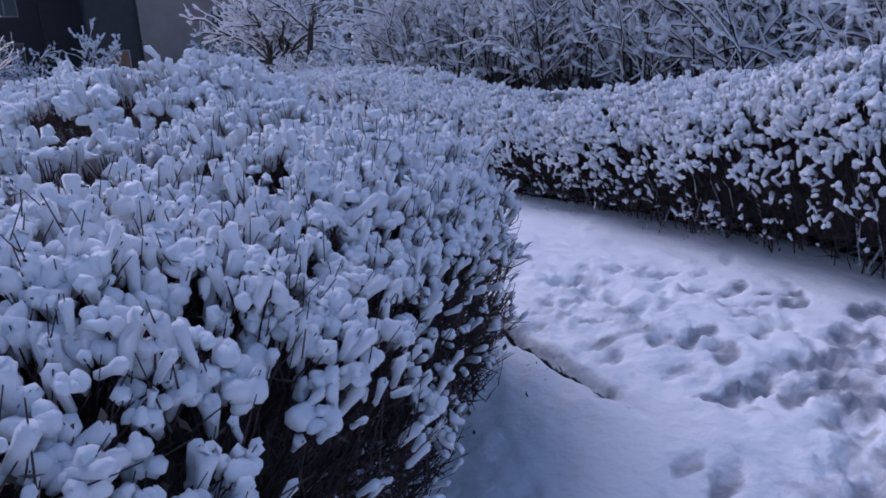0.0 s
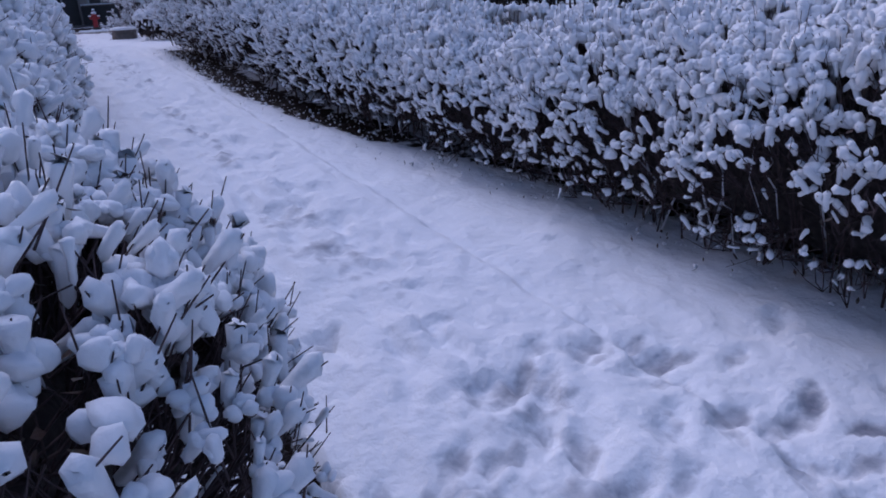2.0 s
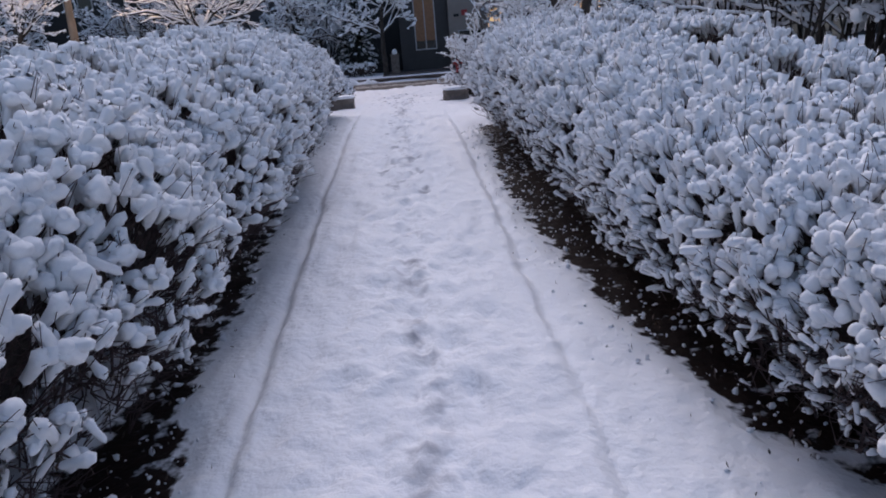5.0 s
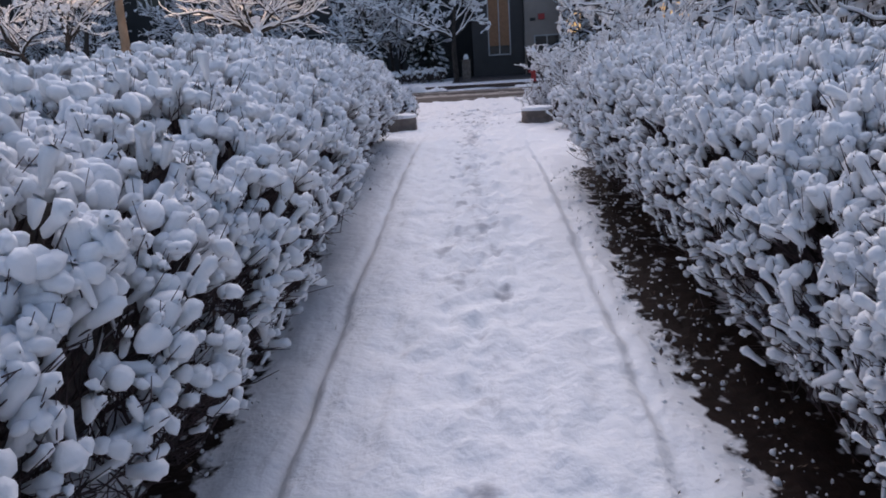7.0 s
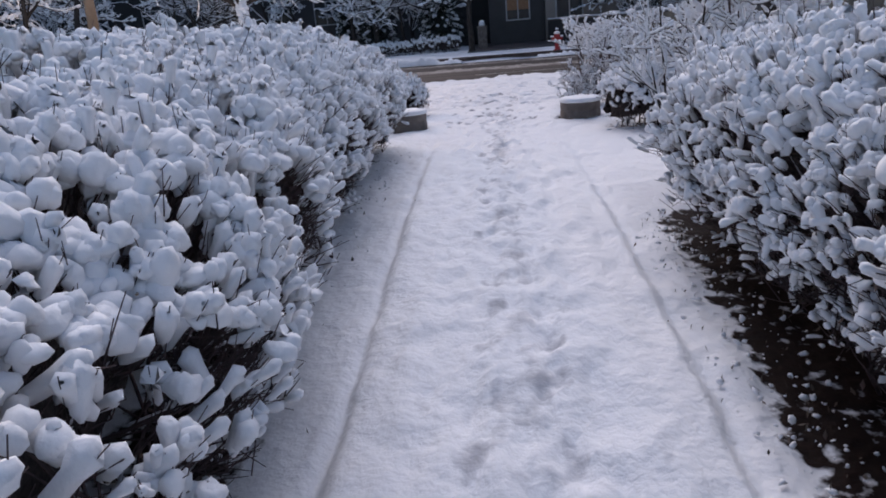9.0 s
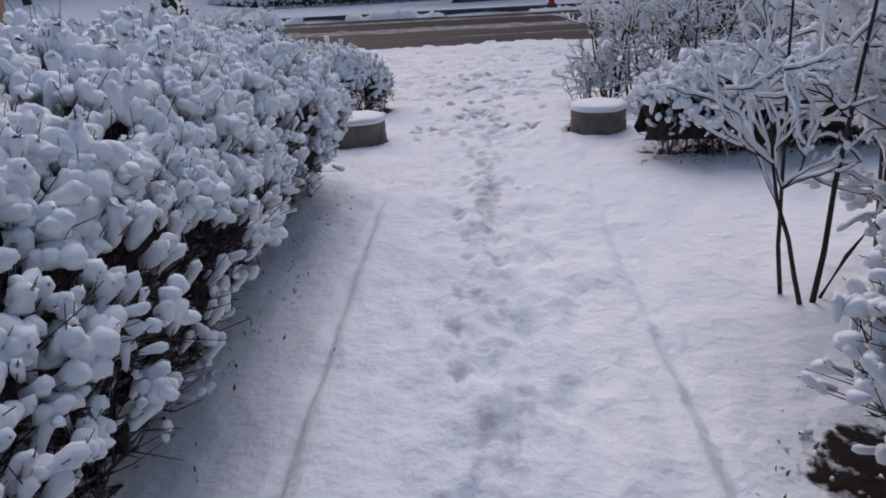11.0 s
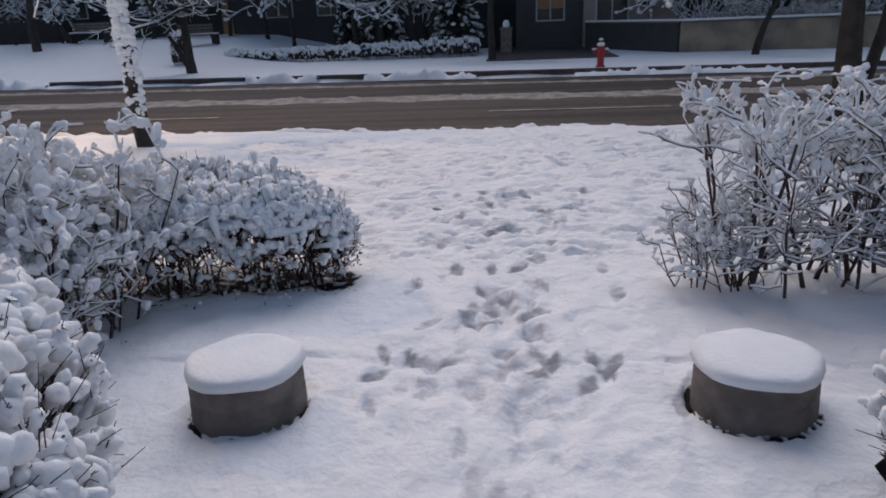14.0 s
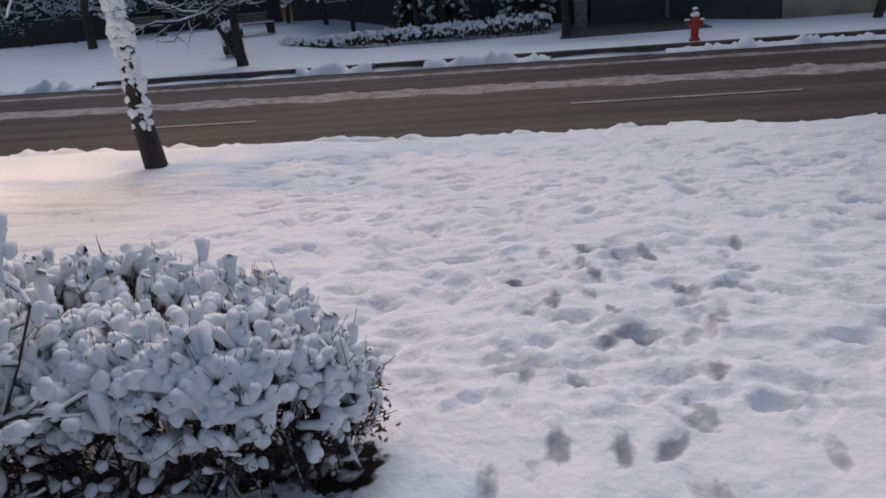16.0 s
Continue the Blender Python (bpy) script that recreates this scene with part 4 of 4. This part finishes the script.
def conifer(x, y, h, seed):
    global rng
    rng = np.random.default_rng(seed)
    root = thing("conifer", (x, y, ground_z(x, y)), "dark evergreen conifer loaded with snow", "tree", "conifers across the road")
    P, R = limb((0, 0, 0), (0, 0, 1), h, 0.09, wander=0.01)
    v, f = tubes(P[None], R[None], 6)
    link_mesh("trunk", v, f, BARK, root)
    n = int(h * 60)
    z = rng.uniform(0.15, 0.98, n) * h
    a = rng.uniform(0, 6.28, n)
    ln = (1 - z / h) * h * 0.32 + 0.15
    d = np.stack([np.cos(a), np.sin(a), np.full(n, -0.25)], 1)
    c0 = np.stack([z * 0, z * 0, z], 1)
    t = np.linspace(0, 1, 5)[None, :, None]
    path = c0[:, None] + d[:, None] * ln[:, None, None] * t
    k = 26
    cc = path[:, :, None] + rng.normal(0, 0.07, (n, 5, k // 5, 3))
    v, f = flakes(cc.reshape(-1, 3), rng.uniform(0.05, 0.11, n * 5 * (k // 5)))
    link_mesh("needles", v, f, NEEDLE, root, smooth=False, kind="stuff")
    pick = rng.uniform(size=n) < 0.5
    v, f = blobs(path[pick, 3] + np.array([0, 0, 0.05]), d[pick], rng.uniform(0.05, 0.1, pick.sum()), rng.uniform(1.5, 2.4, pick.sum()), ICO1)
    link_mesh("snow_clumps", v, f, SNOW, root, kind="stuff", label="snow lying on the boughs")


conifer(-5.6, 45.5, 4.2, 1)
conifer(-2.3, 44.6, 4.6, 2)
conifer(-7.4, 46.5, 3.0, 3)


def window_unit(root, x0, x1, z0, z1, y, lit=None, cols=2, rows=1):
    """A window in the wall face at y: frame, panes and bars, each its own part."""
    w = new("window")
    w.parent = root
    tagged(w, "white-framed window")
    f = 0.07
    for a in ((x0, x1, z0, z0 + f), (x0, x1, z1 - f, z1), (x0, x0 + f, z0 + f, z1 - f), (x1 - f, x1, z0 + f, z1 - f)):
        box_part("frame", WHITE, w, a[0], a[1], y - 0.05, y + 0.03, a[2], a[3])
    for k in range(1, cols):
        xm = x0 + (x1 - x0) * k / cols
        box_part("mullion", WHITE, w, xm - 0.03, xm + 0.03, y - 0.04, y + 0.02, z0 + f, z1 - f)
    for k in range(cols):
        a, b = x0 + (x1 - x0) * k / cols, x0 + (x1 - x0) * (k + 1) / cols
        box_part("pane", GLASS, w, a + 0.03, b - 0.03, y - 0.01, y, z0 + f, z0 + f + 0.45 if lit else z1 - f)
        if lit:
            box_part("blind", lit, w, a + 0.03, b - 0.03, y - 0.012, y + 0.002, z0 + f + 0.45, z1 - f)


grey = thing("apartment_building", (0, 0, 0), "dark grey building with a tall window and driveway recess", "building")
# heights of 18 m and more are unseen, added to shade road and lawn
box_part("wall", GREY_WALL, grey, 0.15, 3.0, 46.0, 56, -0.3, 18.0)
box_part("recess", DARK, grey, -2.2, 0.15, 49.0, 56, -0.3, 18.0, label="dark driveway recess")
box_part("upper_wall", GREY_WALL, grey, -16, -2.2, 55, 60, 0, 20.0, label="grey wall set back")
window_unit(grey, 1.0, 2.25, 1.15, 5.0, 45.98, BLIND)
for x in (-14, -11, -8, -5):
    for z in (1.8, 5.0, 8.2):
        window_unit(grey, x, x + 1.6, z, z + 1.5, 54.97)
pale = thing("stone_building", (0, 0, 0), "pale stone building with lit ground-floor windows", "building")
box_part("wall", BEIGE, pale, 3.01, 24, 45.6, 60, -0.3, 18)
box_part("sign", RED, pale, 3.75, 4.1, 45.54, 45.6, 2.9, 3.2, label="small red sign")
box_part("sign", DARK, pale, 3.3, 3.6, 45.54, 45.6, 2.85, 3.0, label="small dark plate")
window_unit(pale, 5.2, 6.1, 1.6, 3.2, 45.58, LIT, 2)
window_unit(pale, 3.5, 6.0 - 1.1, 0.9, 2.1, 45.56, None, 2)
for k, x in enumerate((7.2, 10.2, 13.2, 16.2, 19.2)):
    window_unit(pale, x, x + 1.7, 1.2, 3.4, 45.58, LIT if k == 1 else None, 2)
    window_unit(pale, x, x + 1.7, 5.2, 7.2, 45.58, None, 2)
left = thing("dark_building", (0, 0, 0), "dark building behind the far lawn", "building")
box_part("wall", DARK, left, -60, -17, 56, 66, 0, 19)
for k in range(9):
    for z in (2.2, 5.6):
        window_unit(left, -58 + 4.4 * k, -56 + 4.4 * k, z, z + 1.5, 55.97)
dark_house = thing("dark_building", (0, 0, 0), "dark building with a flat roof down the street", "building")
box_part("wall", DARK, dark_house, 26, 60, 44, 60, -0.2, 7)
for k in range(8):
    window_unit(dark_house, 28 + 4 * k, 30 + 4 * k, 1.2, 3.4, 43.97)

wall = thing("garden_wall", (0, 0, 0), "low tan garden wall with a snowy stone coping", "wall")
for nm, mat, a, b, h0, z0 in (("wall", GARDEN_WALL, (5.9, 40.2), (22, 38.2), 1.0, -0.2), ("return_wall", GREY_WALL, (3.2, 45.4), (5.9, 40.2), 1.0, -0.2)):
    d = Vector((b[0] - a[0], b[1] - a[1], 0))
    ln = d.length
    for name2, w, q0, q1, m2 in ((nm, 0.15, z0, h0, mat), ("coping", 0.2, h0, h0 + 0.06, CONCRETE), ("snow_cap", 0.17, h0 + 0.06, h0 + 0.13, SNOW)):
        bm = bmesh.new()
        box(bm, 0, ln, -w, w, q0, q1, bevel=0.02)
        bmesh.ops.transform(bm, matrix=Matrix.Translation((a[0], a[1], 0)) @ Matrix.Rotation(math.atan2(d.y, d.x), 4, "Z"), verts=bm.verts)
        part(name2, bm, m2, wall)
for k in range(7):
    x = 6.8 + 1.9 * k
    woody("garden_shrub", (x, 41.5 - 0.1 * k, 0.6), "bushy snow-dusted shrub behind the garden wall", "shrub", rnd_stems(8, 0.6, 0.4, 0.7, 0.02, 0.3, 90 + k),
          [(4, 0.7, 0.012), (4, 0.4, 0.007)], 0.8, 2.0, TWIG, "shrubs behind the wall", clumps=1.0, seed=90 + k)
tagged(box_part("driveway", material("wet_driveway", (0.07, 0.065, 0.07), 0.5, vary=0.4, scale=2, fine=40), None, -0.9, 3.6, 38.6, 49, -0.05, 0.035), "dark wet cleared driveway", "driveway", kind="structure")
post = thing("gate_post", (-0.25, 43.2, 0), "pale stone gate post capped with snow", "gate post")
box_part("shaft", CONCRETE, post, -0.22, 0.22, -0.22, 0.22, -0.05, 0.95, bevel=0.01)
box_part("cap", CONCRETE, post, -0.26, 0.26, -0.26, 0.26, 0.95, 1.03, bevel=0.01)
v, f = blobs(np.array([[0, 0, 1.13]]), np.array([[0, 0, 1.0]]), np.array([0.15]), np.array([1.0]), ICO2, 0.08)
link_mesh("snow_cap", v, f, SNOW, post)


def bench(x, y, turn, seed):
    root = thing("bench", (x, y, ground_z(x, y)), "slatted park bench dusted with snow on the lawn", "bench", "benches on the far lawn", turn=turn)
    for k in range(4):
        box_part("seat_slat", WOOD, root, -0.9, 0.9, -0.2 + 0.12 * k, -0.11 + 0.12 * k, 0.42, 0.45)
    for k in range(3):
        box_part("back_slat", WOOD, root, -0.9, 0.9, 0.27, 0.30, 0.52 + 0.13 * k, 0.62 + 0.13 * k)
    for s in (-0.8, 0.8):
        box_part("leg", DARK, root, s - 0.03, s + 0.03, -0.2, 0.3, 0, 0.42)
        box_part("back_post", DARK, root, s - 0.03, s + 0.03, 0.3, 0.34, 0.3, 0.9)
    box_part("snow_cap", SNOW, root, -0.88, 0.88, -0.19, 0.25, 0.455, 0.5, bevel=0.02)


bench(-19.2, 45.5, 0, 1)
bench(-13.4, 44.2, 60, 2)
fence = thing("slat_fence", (0, 0, 0), "dark horizontal slat fence behind the lawn", "fence")
for k in range(9):
    box_part("slat", DARK, fence, -36, -21.6, 47.0, 47.04, 1.05 + 0.13 * k, 1.13 + 0.13 * k)
for k in range(7):
    box_part("post", DARK, fence, -36 + 2.4 * k, -35.9 + 2.4 * k, 47.05, 47.15, 0.9, 2.3)
bush = hedge("round_shrub", [(-12.6, 39.6, 0.5, 1.2), (-11.9, 39.6, 0.55, 1.3)], "dark rounded evergreen shrub beside the tree", density=90, back=80, cap=0.5, size=1.6, bare=1.0, seed=71)
bush.location.z = ground_z(-12, 39.6)
